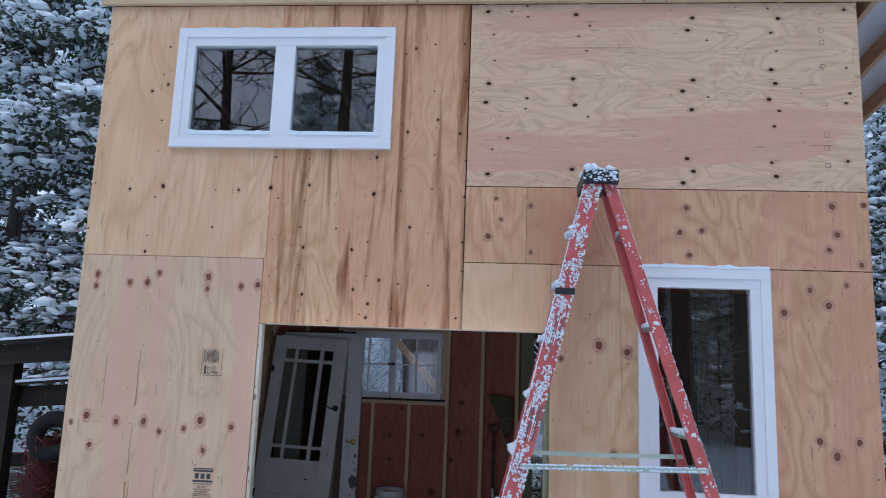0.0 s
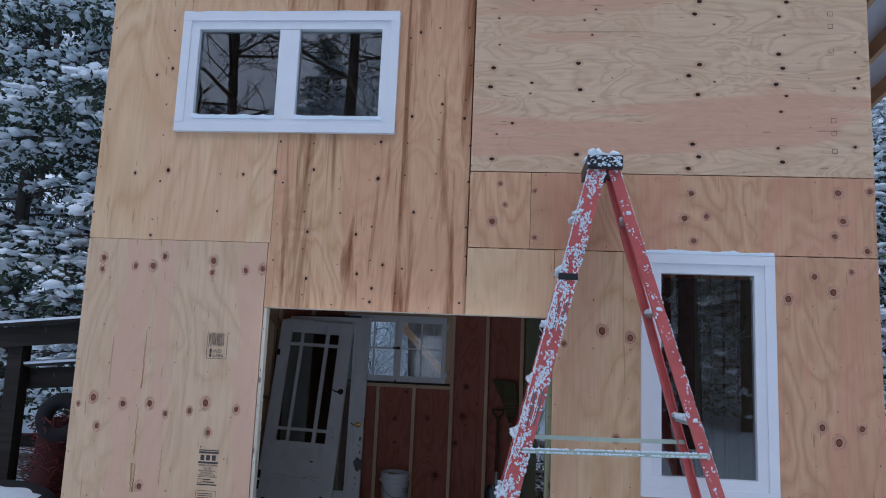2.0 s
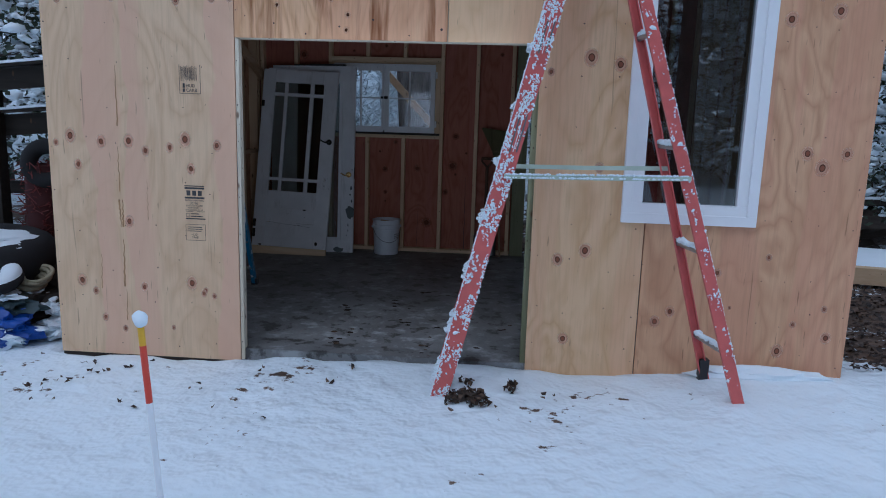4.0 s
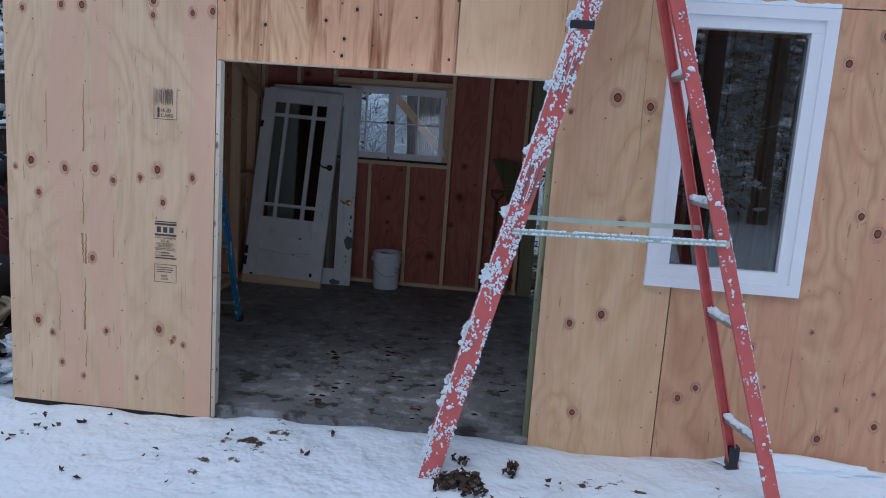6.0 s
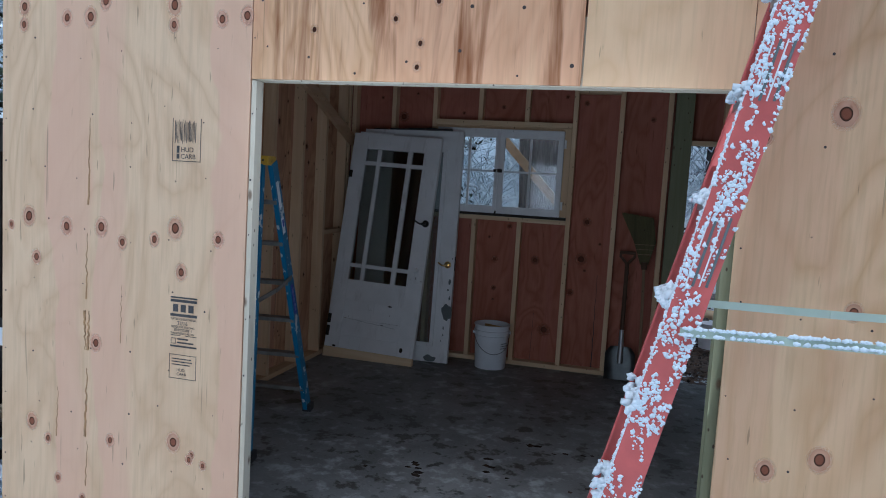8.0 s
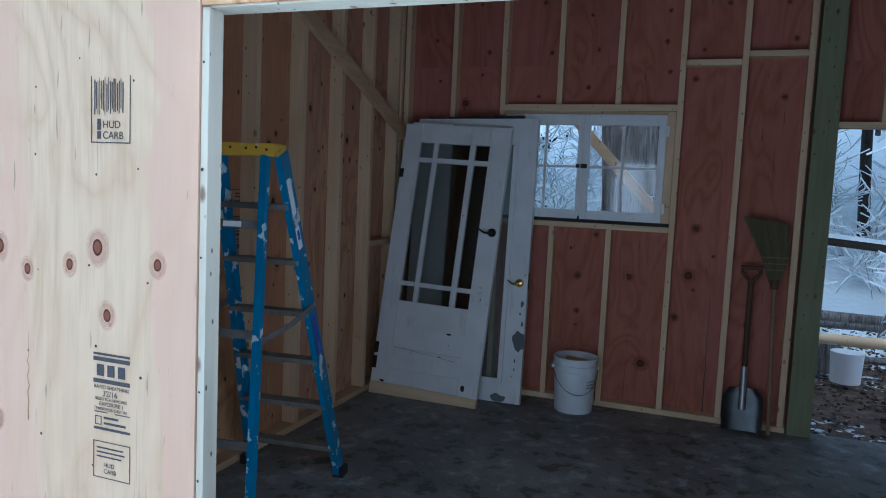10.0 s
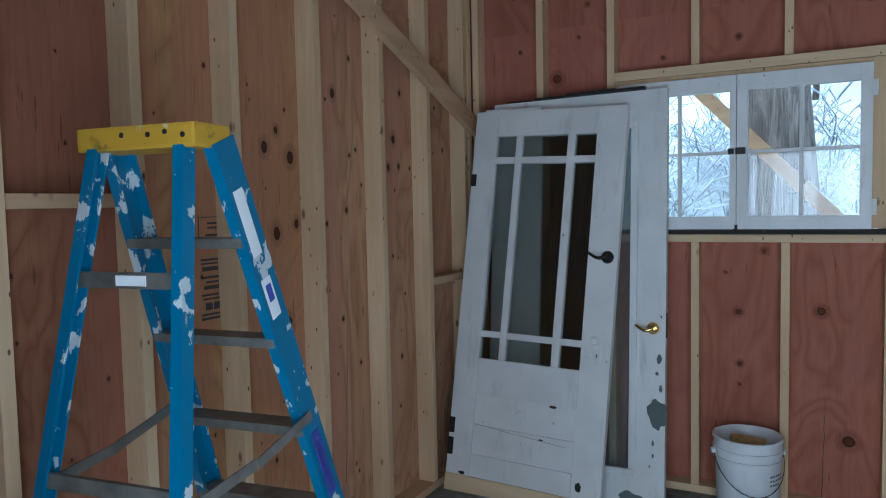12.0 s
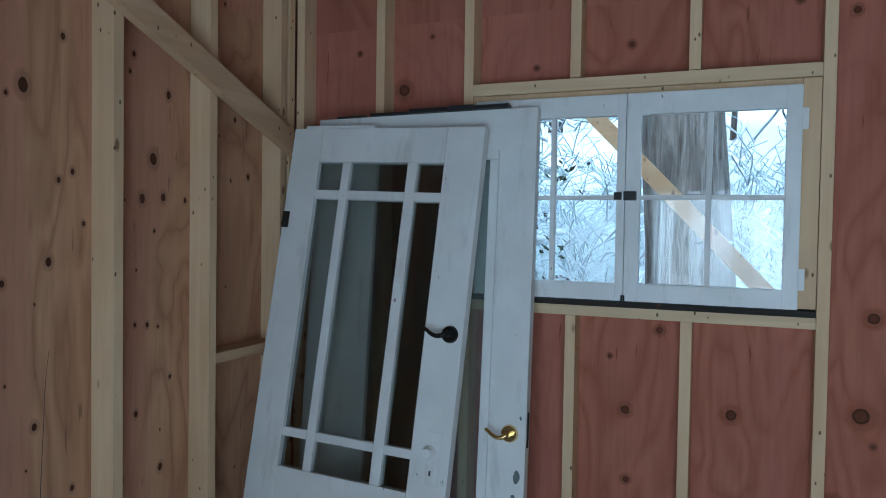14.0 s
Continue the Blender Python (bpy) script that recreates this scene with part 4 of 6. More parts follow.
    part("foot", soften(boxes((3.968, 4.022, -0.18, -0.125, 0.02, 0.20)), 0.006), BLACK, lad)
    rnd = random.Random(11)
    for (a, b), w, dens, thick in ((fn, 0.092, 8200, 0.9), (bn, 0.060, 3000, 0.85)):
        d = (Vector(b) - Vector(a)).normalized()
        s = d.cross(Vector((0, 1, 0))).normalized()
        for i in range(dens):
            u = rnd.random()
            edge = rnd.random()
            k = rnd.uniform(-1, 1)
            clot = noise.noise((u * 26, k * 1.4, w * 50)) + 0.8 * noise.noise((u * 85, k * 3.5, w * 20))
            if edge < 0.7 and clot < (0.06 if w > 0.08 else 0.34) or edge >= 0.7 and clot < -0.45:
                continue
            p = Vector(lerp(a, b, u)) + s * (w / 2) * k + Vector((0, -0.002, 0))
            if edge >= 0.7:
                side = -1 if w > 0.08 else 1
                sgn = side * (1 if s.x > 0 else -1)
                p = Vector(lerp(a, b, u)) + s * (w / 2) * sgn + Vector((0, rnd.uniform(0, 0.025), 0.003))
            snow_bit(tuple(p), rnd.uniform(0.0035, 0.0065) * thick * rnd.choice((0.5, 0.6, 0.8, 1.0, 1.35)), 1.0)
    for i in range(60):
        snow_bit((rnd.uniform(3.125, 3.30), rnd.uniform(-0.44, -0.10), top + 0.054), rnd.uniform(0.020, 0.034), 0.8)
        snow_bit((rnd.uniform(3.12, 3.305), -0.452, top + rnd.uniform(-0.02, 0.04)), rnd.uniform(0.004, 0.010))
    return lad


SPREADER = plain("galvanised_pale_green", (0.48, 0.56, 0.46), 0.5, 0.2)
red_ladder()
tagged(new("ladder_snow", blob_mesh("ladder_snow", SNOW_BITS, SNOW, 3)), "crusted snow clinging to the red ladder", "snow", kind="stuff")


def blue_ladder():
    lad = thing("blue_step_ladder", "paint-spattered blue fibreglass step ladder with a yellow top", "ladder", at=pose(-0.06, 0.035, 0))
    NL, NR, FR, FL = (0.463, 0.930), (0.777, 0.971), (0.762, 1.086), (0.448, 1.045)
    zt = 1.637
    cap = bmesh.new()
    for z in (zt, zt + 0.052):
        for p in (NL, NR, FR, FL):
            cap.verts.new((*p, z))
    cap.verts.ensure_lookup_table()
    for f in ((3, 2, 1, 0), (4, 5, 6, 7), (0, 1, 5, 4), (1, 2, 6, 5), (2, 3, 7, 6), (3, 0, 4, 7)):
        cap.faces.new([cap.verts[i] for i in f])
    part("top_cap", soften(cap, 0.008), GRIMY_YELLOW, lad, "grimy yellow moulded plastic top")
    tip = Vector((*NR, zt + 0.026))
    across = (Vector((*NL, 0)) - Vector((*NR, 0))).normalized()
    for k, dz in ((0.03, 0.0), (0.075, 0.008), (0.12, 0.004), (0.19, 0.006)):
        bm = bmesh.new()
        c = tip + across * k + Vector((0, 0, dz)) - Vector((-0.126, 0.992, 0)) * 0.0004
        rod(bm, c, c - Vector((-0.126, 0.992, 0)) * 0.0012, 0.006, 0.006, 10)
        part("bolt_hole", bm, BLACK, lad)
    u, v = Vector((0.992, 0.126, 0)), Vector((-0.126, 0.992, 0))
    tops = {"nl": Vector((*NL, zt)) + u * 0.03 + v * 0.02, "nr": Vector((*NR, zt)) - u * 0.03 + v * 0.02, "fr": Vector((*FR, zt)) + u * 0.004 - v * 0.03, "fl": Vector((*FL, zt)) + u * 0.012 - v * 0.03}
    feet = {"nl": tops["nl"] - u * 0.23 - v * 0.19, "nr": tops["nr"] + u * 0.06 - v * 0.19, "fr": tops["fr"] + u * 0.05 + v * 0.64, "fl": tops["fl"] - u * 0.16 + v * 0.64}
    for k in feet:
        feet[k].z = FLOOR + 0.012
        bm = bmesh.new()
        channel(bm, tops[k] + Vector((0, 0, 0.02)), feet[k], 0.036 if k[0] == "n" else 0.075, 0.028, v, u if k[1] == "l" else -u)
        rail = part("rail", bm, BLUE_SPLASH, lad)
        bm = bmesh.new()
        box(bm, -0.04, 0.04, -0.02, 0.035, -0.0, 0.05, Matrix.Translation(feet[k] - Vector((0, 0, 0.012))) @ pose(0, 0, 0, 0, 0, 100))
        part("foot", soften(bm, 0.004), BLACK, rail)
    for z in (1.43, 1.185, 0.94, 0.695, 0.45, 0.205):
        t = (zt - z) / (zt - FLOOR)
        a, b = tops["fl"].lerp(feet["fl"], t), tops["fr"].lerp(feet["fr"], t)
        bm = bmesh.new()
        bar(bm, a + u * 0.006, b - u * 0.006, 0.078, 0.024)
        part("step", soften(bm, 0.004), STEP_METAL, lad, "scuffed grey metal step")
    for z in (1.36, 0.92, 0.48):
        t = (zt - z) / (zt - FLOOR)
        a, b = tops["nl"].lerp(feet["nl"], t), tops["nr"].lerp(feet["nr"], t)
        bm = bmesh.new()
        bar(bm, a + u * 0.004, b - u * 0.004, 0.012, 0.034)
        part("rear_brace", bm, STEP_METAL, lad)
        if z > 1.3:
            c, e = a.lerp(b, 0.40), a.lerp(b, 0.66)
            bm = bmesh.new()
            bar(bm, c - v * 0.0075, e - v * 0.0075, 0.003, 0.022)
            part("label_bar", bm, VINYL, lad)
    for n, f, s in (("nl", "fl", -1), ("nr", "fr", 1)):
        a, b = tops[n].lerp(feet[n], (zt - 0.90) / (zt - FLOOR)), tops[f].lerp(feet[f], (zt - 0.98) / (zt - FLOOR))
        m = a.lerp(b, 0.5) - Vector((0, 0, 0.015))
        bm = bmesh.new()
        bar(bm, a + u * s * 0.004, m + u * s * 0.004, 0.004, 0.026)
        bar(bm, m + u * s * 0.009, b + u * s * 0.009, 0.004, 0.026)
        part("spreader", bm, STEP_METAL, lad, "dull metal spreader bar")
    fr0, fr1 = tops["fr"], feet["fr"]
    d = (fr1 - fr0).normalized()
    for z0, z1, w, mat in ((1.55, 1.40, 0.034, VINYL), (1.345, 1.25, 0.036, VINYL), (1.33, 1.29, 0.02, LABEL_BLUE), (0.93, 0.74, 0.036, LABEL_BLUE), (0.91, 0.76, 0.022, VINYL)):
        a, b = fr0.lerp(fr1, (zt - z0) / (zt - FLOOR)), fr0.lerp(fr1, (zt - z1) / (zt - FLOOR))
        lift = 0.0015 if mat is VINYL and w > 0.03 else 0.0025
        bm = bmesh.new()
        bar(bm, a + u * lift, b + u * lift, w, 0.0015, tuple(u))
        part("label_plate", bm, mat, lad)
    return lad


def splashed_blue():
    m = Nodes("blue_fibreglass_with_paint")
    v = m.coords((1, 1, 0.7))
    a, b = m.noise(v, 15.0, 5, 0.6), m.noise(v, 4.0, 4)
    col = m.mix(b, (0.008, 0.12, 0.235), (0.016, 0.17, 0.32))
    col = m.mix(m.ramp(a, (0.575, 0.0), (0.59, 0.9)), col, (0.62, 0.64, 0.64))
    return m.set(Base_Color=col, Roughness=0.42)


def grimy_yellow():
    m = Nodes("grimy_yellow_plastic")
    v = m.coords((1, 1, 1))
    a, b = m.noise(v, 16.0, 5, 0.6), m.noise(v, 7.0, 4)
    col = m.mix(b, (0.62, 0.36, 0.025), (0.46, 0.27, 0.03))
    col = m.mix(m.ramp(a, (0.60, 0.0), (0.66, 0.7)), col, (0.62, 0.58, 0.46))
    col = m.mix(m.ramp(a, (0.30, 0.75), (0.40, 0.0)), col, (0.13, 0.085, 0.03))
    return m.set(Base_Color=col, Roughness=0.5)


GRIMY_YELLOW = grimy_yellow()
BLUE_SPLASH = splashed_blue()
STEP_METAL = plain("scuffed_step_metal", (0.20, 0.19, 0.17), 0.5, 0.5, vary=0.35, scale=14.0)
LABEL_BLUE = plain("blue_label", (0.05, 0.07, 0.35), 0.4)
blue_ladder()


def driveway_marker():
    s = thing("driveway_marker", "thin striped driveway stake with a cap of snow", "marker stake")
    foot, head = Vector((2.245, -3.02, -0.25)), Vector((2.140, -3.0, 1.132))
    n = [(1.0, 0.972, MARK_YELLOW), (0.972, 0.893, MARK_RED), (0.893, 0.71, VINYL), (0.71, 0.60, MARK_RED), (0.60, 0.0, VINYL)]
    for t0, t1, mat in n:
        bm = bmesh.new()
        rod(bm, foot.lerp(head, t1), foot.lerp(head, t0), 0.0062, 0.0062, 12)
        part("band", bm, mat, s, smooth=True)
    return s


MARK_YELLOW = plain("marker_yellow", (0.75, 0.42, 0.02), 0.4)
MARK_RED = plain("marker_red", (0.62, 0.06, 0.03), 0.4)
driveway_marker()
bm = bmesh.new()
bmesh.ops.create_icosphere(bm, subdivisions=3, radius=0.0135)
for q in bm.verts:
    q.co *= 1 + 0.22 * noise.noise(q.co * 90)
    q.co.z *= 1.15
thing("marker_snow", "little ball of snow on top of the stake", "snow", bm, SNOW, pose(2.140, -3.0, 1.143), smooth=True)

# ---- knots, nails and ink stamps on the plywood ----


def knot_material(name, halo, tone=1.0, spread=0.45):
    """A round knot with dark rim and rings, and a reddish halo that fades into the wood."""
    m = Nodes(name)
    uv = m.n("TexCoord", out=2)
    wob = m.n("TexNoise", {"Vector": m.coords((1, 1, 1)), "Scale": 14.0, "Detail": 3.0}, out=1)
    p = m.n("VectorMath", {0: uv, 1: m.n("VectorMath", {0: wob, "Scale": 0.09}, operation="SCALE")}, operation="ADD")
    p = m.n("VectorMath", {0: p, 1: (0.545, 0.545, 0.045)}, operation="SUBTRACT")
    p = m.n("VectorMath", {0: p, 1: (1, 1, 0)}, operation="MULTIPLY")
    d = m.n("VectorMath", {0: p}, out=1, operation="LENGTH")
    ring = m.noise(m.n("VectorMath", {0: p, "Scale": 60.0}, operation="SCALE"), 1.0, 2)
    core = m.mix(ring, (0.11 * tone, 0.042 * tone, 0.027 * tone), (0.27 * tone, 0.105 * tone, 0.062 * tone))
    col = m.mix(m.ramp(d, (0.09, 0.0), (0.125, 1.0)), core, (0.055, 0.028, 0.018))
    col = m.mix(m.ramp(d, (0.142, 0.0), (0.15, 1.0)), col, halo)
    a = m.ramp(d, (0.140, 1.0), (0.152, spread * 1.3), (0.26, spread), (0.36, 0.0))
    m.set(Base_Color=col, Roughness=0.9, Specular_IOR_Level=0.08, Alpha=a)
    return m.mat


KNOT = knot_material("plywood_knot", (0.66, 0.385, 0.27), 1.2)
KNOT_RED = knot_material("dark_red_knot", (0.34, 0.115, 0.065), 0.6)
KNOT_TAN = knot_material("dark_tan_knot", (0.34, 0.16, 0.08), 0.45, 0.22)
KNOT_DARK = knot_material("black_loose_knot", (0.50, 0.27, 0.17), 0.3, 0.16)
NAIL = plain("dark_nail_head", (0.045, 0.03, 0.025), 0.6)
INK = plain("faded_black_ink", (0.06, 0.055, 0.055), 0.8, vary=0.5, scale=160.0)


def knots(parent, spots, plane, at, tall=1.35, mat=None):
    """Flat knots on one sheet: (u, z, radius) each, facing out along plane ('-y' or '+x')."""
    verts, faces, uvs = [], [], []
    for i, (u, z, r) in enumerate(spots):
        a, b = r * 5.5, r * 5.5 * tall
        sq = ((-a / 2, -b / 2), (a / 2, -b / 2), (a / 2, b / 2), (-a / 2, b / 2))
        off = at + (0.0004 * (i % 4)) * (-1 if plane == "-y" else 1)
        verts += [(u + p, off, z + q) if plane == "-y" else (off, u + p, z + q) for p, q in sq]
        faces.append(tuple(range(4 * i, 4 * i + 4)))
        uvs += [(0, 0), (1, 0), (1, 1), (0, 1)]
    me = bpy.data.meshes.new("knots")
    me.from_pydata(verts, [], faces)
    layer = me.uv_layers.new(name="UVMap")
    for k, q in enumerate(uvs):
        layer.data[k].uv = q
    me.materials.append(mat or KNOT)
    ob = new("knots", me)
    ob.parent = parent
    ob.visible_shadow = False
    return tagged(ob, "scattered dark knots in the plywood", kind="stuff")


def nails(parent, spots, plane, at):
    bm = bmesh.new()
    for u, z, r in spots:
        m = Matrix.Translation((u, at, z) if plane == "-y" else (at, u, z)) @ (pose(0, 0, 0, 90) if plane == "-y" else pose(0, 0, 0, 0, 90))
        bmesh.ops.create_circle(bm, cap_ends=True, segments=7, radius=r, matrix=m)
    ob = part("nail_heads", bm, NAIL, parent)
    return tagged(ob, "rows of small dark nail heads", kind="stuff")


SHEET_A = [(0.115, 2.231, 0.017), (0.113, 2.157, 0.014), (0.332, 2.185, 0.015), (0.447, 2.187, 0.018), (0.52, 2.249, 0.016), (0.843, 2.232, 0.019), (0.842, 2.156, 0.014), (1.057, 2.177, 0.015), (1.165, 2.19, 0.017), (0.144, 1.354, 0.02), (0.184, 1.179, 0.015), (0.34, 1.323, 0.017), (0.513, 1.33, 0.018), (0.618, 1.275, 0.014), (0.772, 1.299, 0.014), (0.87, 1.351, 0.021), (0.901, 1.175, 0.016), (1.067, 1.321, 0.015), (0.166, 0.449, 0.018), (0.252, 0.384, 0.012), (0.494, 0.836, 0.016), (0.574, 0.422, 0.013), (0.883, 0.463, 0.019), (0.96, 0.399, 0.011), (0.306, 0.213, 0.012), (0.05, 1.31, 0.011), (0.435, 0.144, 0.01), (0.754, 0.166, 0.008), (0.971, 0.42, 0.009), (1.025, 0.383, 0.01)]
SHEET_B = [(3.262, 1.885, 0.024), (3.426, 1.851, 0.021), (3.345, 1.268, 0.016), (3.136, 0.718, 0.019), (3.295, 0.777, 0.021), (3.196, 0.229, 0.018), (4.498, 1.386, 0.019), (4.586, 1.309, 0.023), (4.713, 1.39, 0.018), (4.481, 2.246, 0.017), (4.582, 2.16, 0.021), (4.069, 0.678, 0.013), (3.732, 0.365, 0.017), (3.816, 0.432, 0.016), (4.455, 0.222, 0.02), (4.528, 0.388, 0.01), (4.724, 0.317, 0.017), (4.696, 0.49, 0.01), (4.158, 0.471, 0.006), (4.351, 0.782, 0.01), (3.04, 1.801, 0.012), (4.331, 2.112, 0.02), (4.688, 2.28, 0.013)]
SHEET_C = [(3.783, 2.73, 0.018), (3.743, 2.576, 0.021), (3.87, 2.592, 0.018), (3.794, 2.44, 0.018), (4.63, 2.751, 0.021), (4.653, 2.581, 0.021), (4.601, 2.489, 0.018), (4.81, 2.762, 0.018), (4.781, 2.404, 0.018), (2.589, 2.53, 0.021), (2.667, 2.635, 0.012), (2.633, 2.767, 0.012), (2.847, 2.725, 0.012), (2.853, 2.435, 0.012)]
SHEET_D = [(1.865, 2.785, 0.014), (1.924, 2.238, 0.01), (1.448, 2.834, 0.01), (1.435, 2.433, 0.01), (1.744, 2.426, 0.01), (2.101, 2.575, 0.01), (1.765, 2.177, 0.01), (1.872, 3.022, 0.01), (0.487, 2.813, 0.014), (0.264, 2.79, 0.01), (0.989, 2.795, 0.01), (1.199, 2.814, 0.014), (0.345, 3.458, 0.01), (0.448, 3.504, 0.01), (0.41, 2.384, 0.01), (2.094, 3.755, 0.01), (2.062, 3.192, 0.01), (2.253, 3.275, 0.01), (2.396, 3.184, 0.01), (1.447, 2.139, 0.01), (1.863, 2.091, 0.01), (1.854, 2.008, 0.01)]
SHEET_E = [(2.554, 4.011, 0.019), (2.704, 4.01, 0.009), (2.805, 4.047, 0.009), (2.809, 3.972, 0.009), (3.116, 3.987, 0.019), (3.204, 3.909, 0.009), (3.134, 3.837, 0.009), (2.595, 3.851, 0.009), (2.603, 3.673, 0.009), (3.184, 3.74, 0.009), (2.569, 3.518, 0.019), (2.554, 3.393, 0.019), (2.812, 3.422, 0.0135), (2.805, 3.352, 0.009), (3.1, 3.551, 0.019), (3.113, 3.377, 0.019), (3.194, 3.302, 0.009), (2.696, 3.157, 0.0135), (2.576, 2.924, 0.019), (2.601, 3.084, 0.009), (3.097, 2.961, 0.019)]
SHEET_F = [(3.843, 3.961, 0.019), (3.811, 3.878, 0.019), (3.928, 3.81, 0.009), (3.839, 3.545, 0.019), (3.773, 3.473, 0.019), (3.927, 3.435, 0.009), (3.827, 3.352, 0.019), (3.793, 3.037, 0.019), (3.83, 2.958, 0.019), (3.766, 2.885, 0.019), (4.304, 4.022, 0.009), (4.366, 3.954, 0.019), (4.318, 3.859, 0.0135), (4.347, 3.738, 0.009), (4.312, 3.615, 0.019), (4.332, 3.524, 0.019), (4.292, 3.422, 0.019), (4.35, 3.348, 0.0135), (4.316, 3.248, 0.0135), (4.294, 3.019, 0.0135), (4.317, 2.934, 0.019), (4.764, 4.01, 0.0135), (4.759, 3.627, 0.009), (4.77, 3.462, 0.0135), (4.745, 3.399, 0.0135), (4.737, 3.033, 0.0135)]
knots(wall_front, SHEET_A, "-y", -0.0006)
knots(wall_front, SHEET_B, "-y", -0.0006, 1.2)
knots(wall_front, SHEET_C, "-y", -0.0006, 1.0)
for sheet, tall in ((SHEET_D, 1.2), (SHEET_E, 0.72), (SHEET_F, 0.72)):
    knots(wall_front, sheet, "-y", -0.0006, tall, KNOT_DARK)
rnd = random.Random(21)
spots = []
for x in (0.02, 0.2, 0.42, 0.62, 0.83, 1.02, 1.2):
    for i in range(9):
        spots.append((x + rnd.uniform(-0.05, 0.05) * (0.1 < x < 1.1), 0.06 + 0.25 * i + rnd.uniform(-0.05, 0.05), rnd.uniform(0.0025, 0.0048)))
for x in (0.03, 0.43, 0.83, 1.235, 1.42, 1.62, 1.83, 2.03, 2.23, 2.42):
    for i in range(8):
        z = 2.02 + 0.25 * i + rnd.uniform(-0.06, 0.06)
        if (x > 1.22 or z > 2.36) and not (0.45 < x < 2.0 and 3.02 < z < 3.93):
            spots.append((x + rnd.uniform(-0.02, 0.02), z, rnd.uniform(0.004, 0.0085)))
for x in (3.01, 3.2, 3.42, 3.575, 3.62, 4.32, 4.45, 4.6, 4.81):
    for i in range(8):
        spots.append((x + rnd.uniform(-0.02, 0.02), 0.15 + 0.27 * i + rnd.uniform(-0.06, 0.06), rnd.uniform(0.0025, 0.005)))
for x in (2.46, 2.9, 3.3, 3.7, 4.1, 4.5, 4.82):
    for z in (2.39, 2.6, 2.82, 2.87, 3.15, 3.45, 3.75, 4.02):
        spots.append((x + rnd.uniform(-0.02, 0.02), z + rnd.uniform(-0.01, 0.01), rnd.uniform(0.0025, 0.0045)))
nails(wall_front, spots, "-y", -0.0009)
spots = [(1.847, 0.974, 0.022), (1.965, 0.371, 0.033), (2.241, 1.016, 0.03), (2.269, 1.336, 0.022), (2.168, 0.722, 0.019), (1.489, 0.954, 0.018), (1.496, 0.698, 0.014), (1.494, 0.597, 0.007), (1.602, 1.254, 0.014), (1.429, 1.148, 0.008), (2.277, 0.92, 0.008), (2.389, 1.157, 0.008), (0.576, 2.172, 0.028), (2.63, 0.72, 0.014)]
for x in (0.3, 0.69, 1.1, 1.5, 1.91, 2.3, 2.7):
    for i in range(4):
        spots.append((x + rnd.uniform(-0.12, 0.12), 2.3 + 0.29 * i + rnd.uniform(-0.1, 0.1), rnd.uniform(0.007, 0.014)))
knots(wall_back, spots, "-y", Y1 - 0.0008, 1.0, KNOT_RED)


def split(parent, a, b, width, wander, seed, mat=None):
    """A dark drying crack from a to b, widest towards b."""
    bm = bmesh.new()
    last, n = Vector(a), 18
    for i in range(1, n + 1):
        here = Vector(a).lerp(Vector(b), i / n)
        k = wander * noise.noise((i * 0.6, seed, 2.0)) * (1 - i / n * 0.5)
        here = here + (Vector((k, 0, 0)) if abs(a[1] - b[1]) < 0.001 else Vector((0, k, 0)))
        w = width * (0.35 + 0.65 * i / n)
        bar(bm, last, here, w, w, (0, 0, 1))
        last = here
    return part("split", bm, mat or BLACK, parent, "dark drying split in the plywood")


RESIN = plain("brown_resin_streak", (0.34, 0.19, 0.085), 0.7, vary=0.4, scale=30.0)
for x, z0, z1, w in ((0.452, 1.78, 1.42, 0.0045), (0.446, 1.30, 1.02, 0.004), (0.458, 0.97, 0.80, 0.006), (0.440, 0.80, 0.97, 0.006), (0.450, 0.72, 0.42, 0.006), (0.455, 0.40, 0.20, 0.003), (0.30, 0.62, 0.40, 0.003), (0.62, 1.1, 0.85, 0.002)):
    split(wall_front, (x, 0.0005, z0), (x - 0.004, 0.0005, z1), w * 1.5, 0.010, z0, RESIN)
split(wall_back, (2.388, Y1 + 0.0015, 0.889), (2.394, Y1 + 0.0015, 0.05), 0.008, 0.008, 1)
split(wall_back, (1.869, Y1 + 0.0008, 0.602), (1.857, Y1 + 0.0008, 0.05), 0.004, 0.008, 4)
split(wall_left, (SHEET - 0.0008, 2.513, 1.50), (SHEET - 0.0008, 2.446, 0.30), 0.0032, 0.012, 7)
spots = [(1.994, 1.736, 0.02), (2.138, 1.704, 0.024), (2.046, 1.413, 0.022), (2.163, 1.446, 0.016), (2.102, 1.06, 0.022), (2.061, 1.803, 0.012), (2.421, 1.988, 0.018), (2.5, 1.493, 0.012), (2.535, 1.733, 0.008), (2.581, 1.76, 0.008), (2.359, 1.438, 0.009), (2.455, 1.024, 0.01), (2.548, 2.153, 0.009), (2.967, 2.055, 0.012), (2.899, 1.829, 0.018), (2.85, 1.693, 0.014), (2.946, 1.7, 0.012), (3.05, 1.694, 0.008), (3.09, 1.83, 0.009), (2.82, 1.272, 0.007), (2.874, 1.266, 0.008), (2.979, 1.071, 0.007), (2.826, 0.973, 0.009), (2.934, 0.764, 0.011), (2.581, 0.807, 0.008), (3.405, 1.804, 0.01), (2.62, 1.606, 0.007)]
for y in (0.75, 1.16, 1.58, 1.98, 2.4, 2.81, 3.22):
    for i in range(22):
        spots.append((y + rnd.uniform(-0.15, 0.15), 0.12 + 0.15 * i + rnd.uniform(-0.12, 0.12), rnd.choice((0.0035, 0.004, 0.005, 0.006, 0.008))))
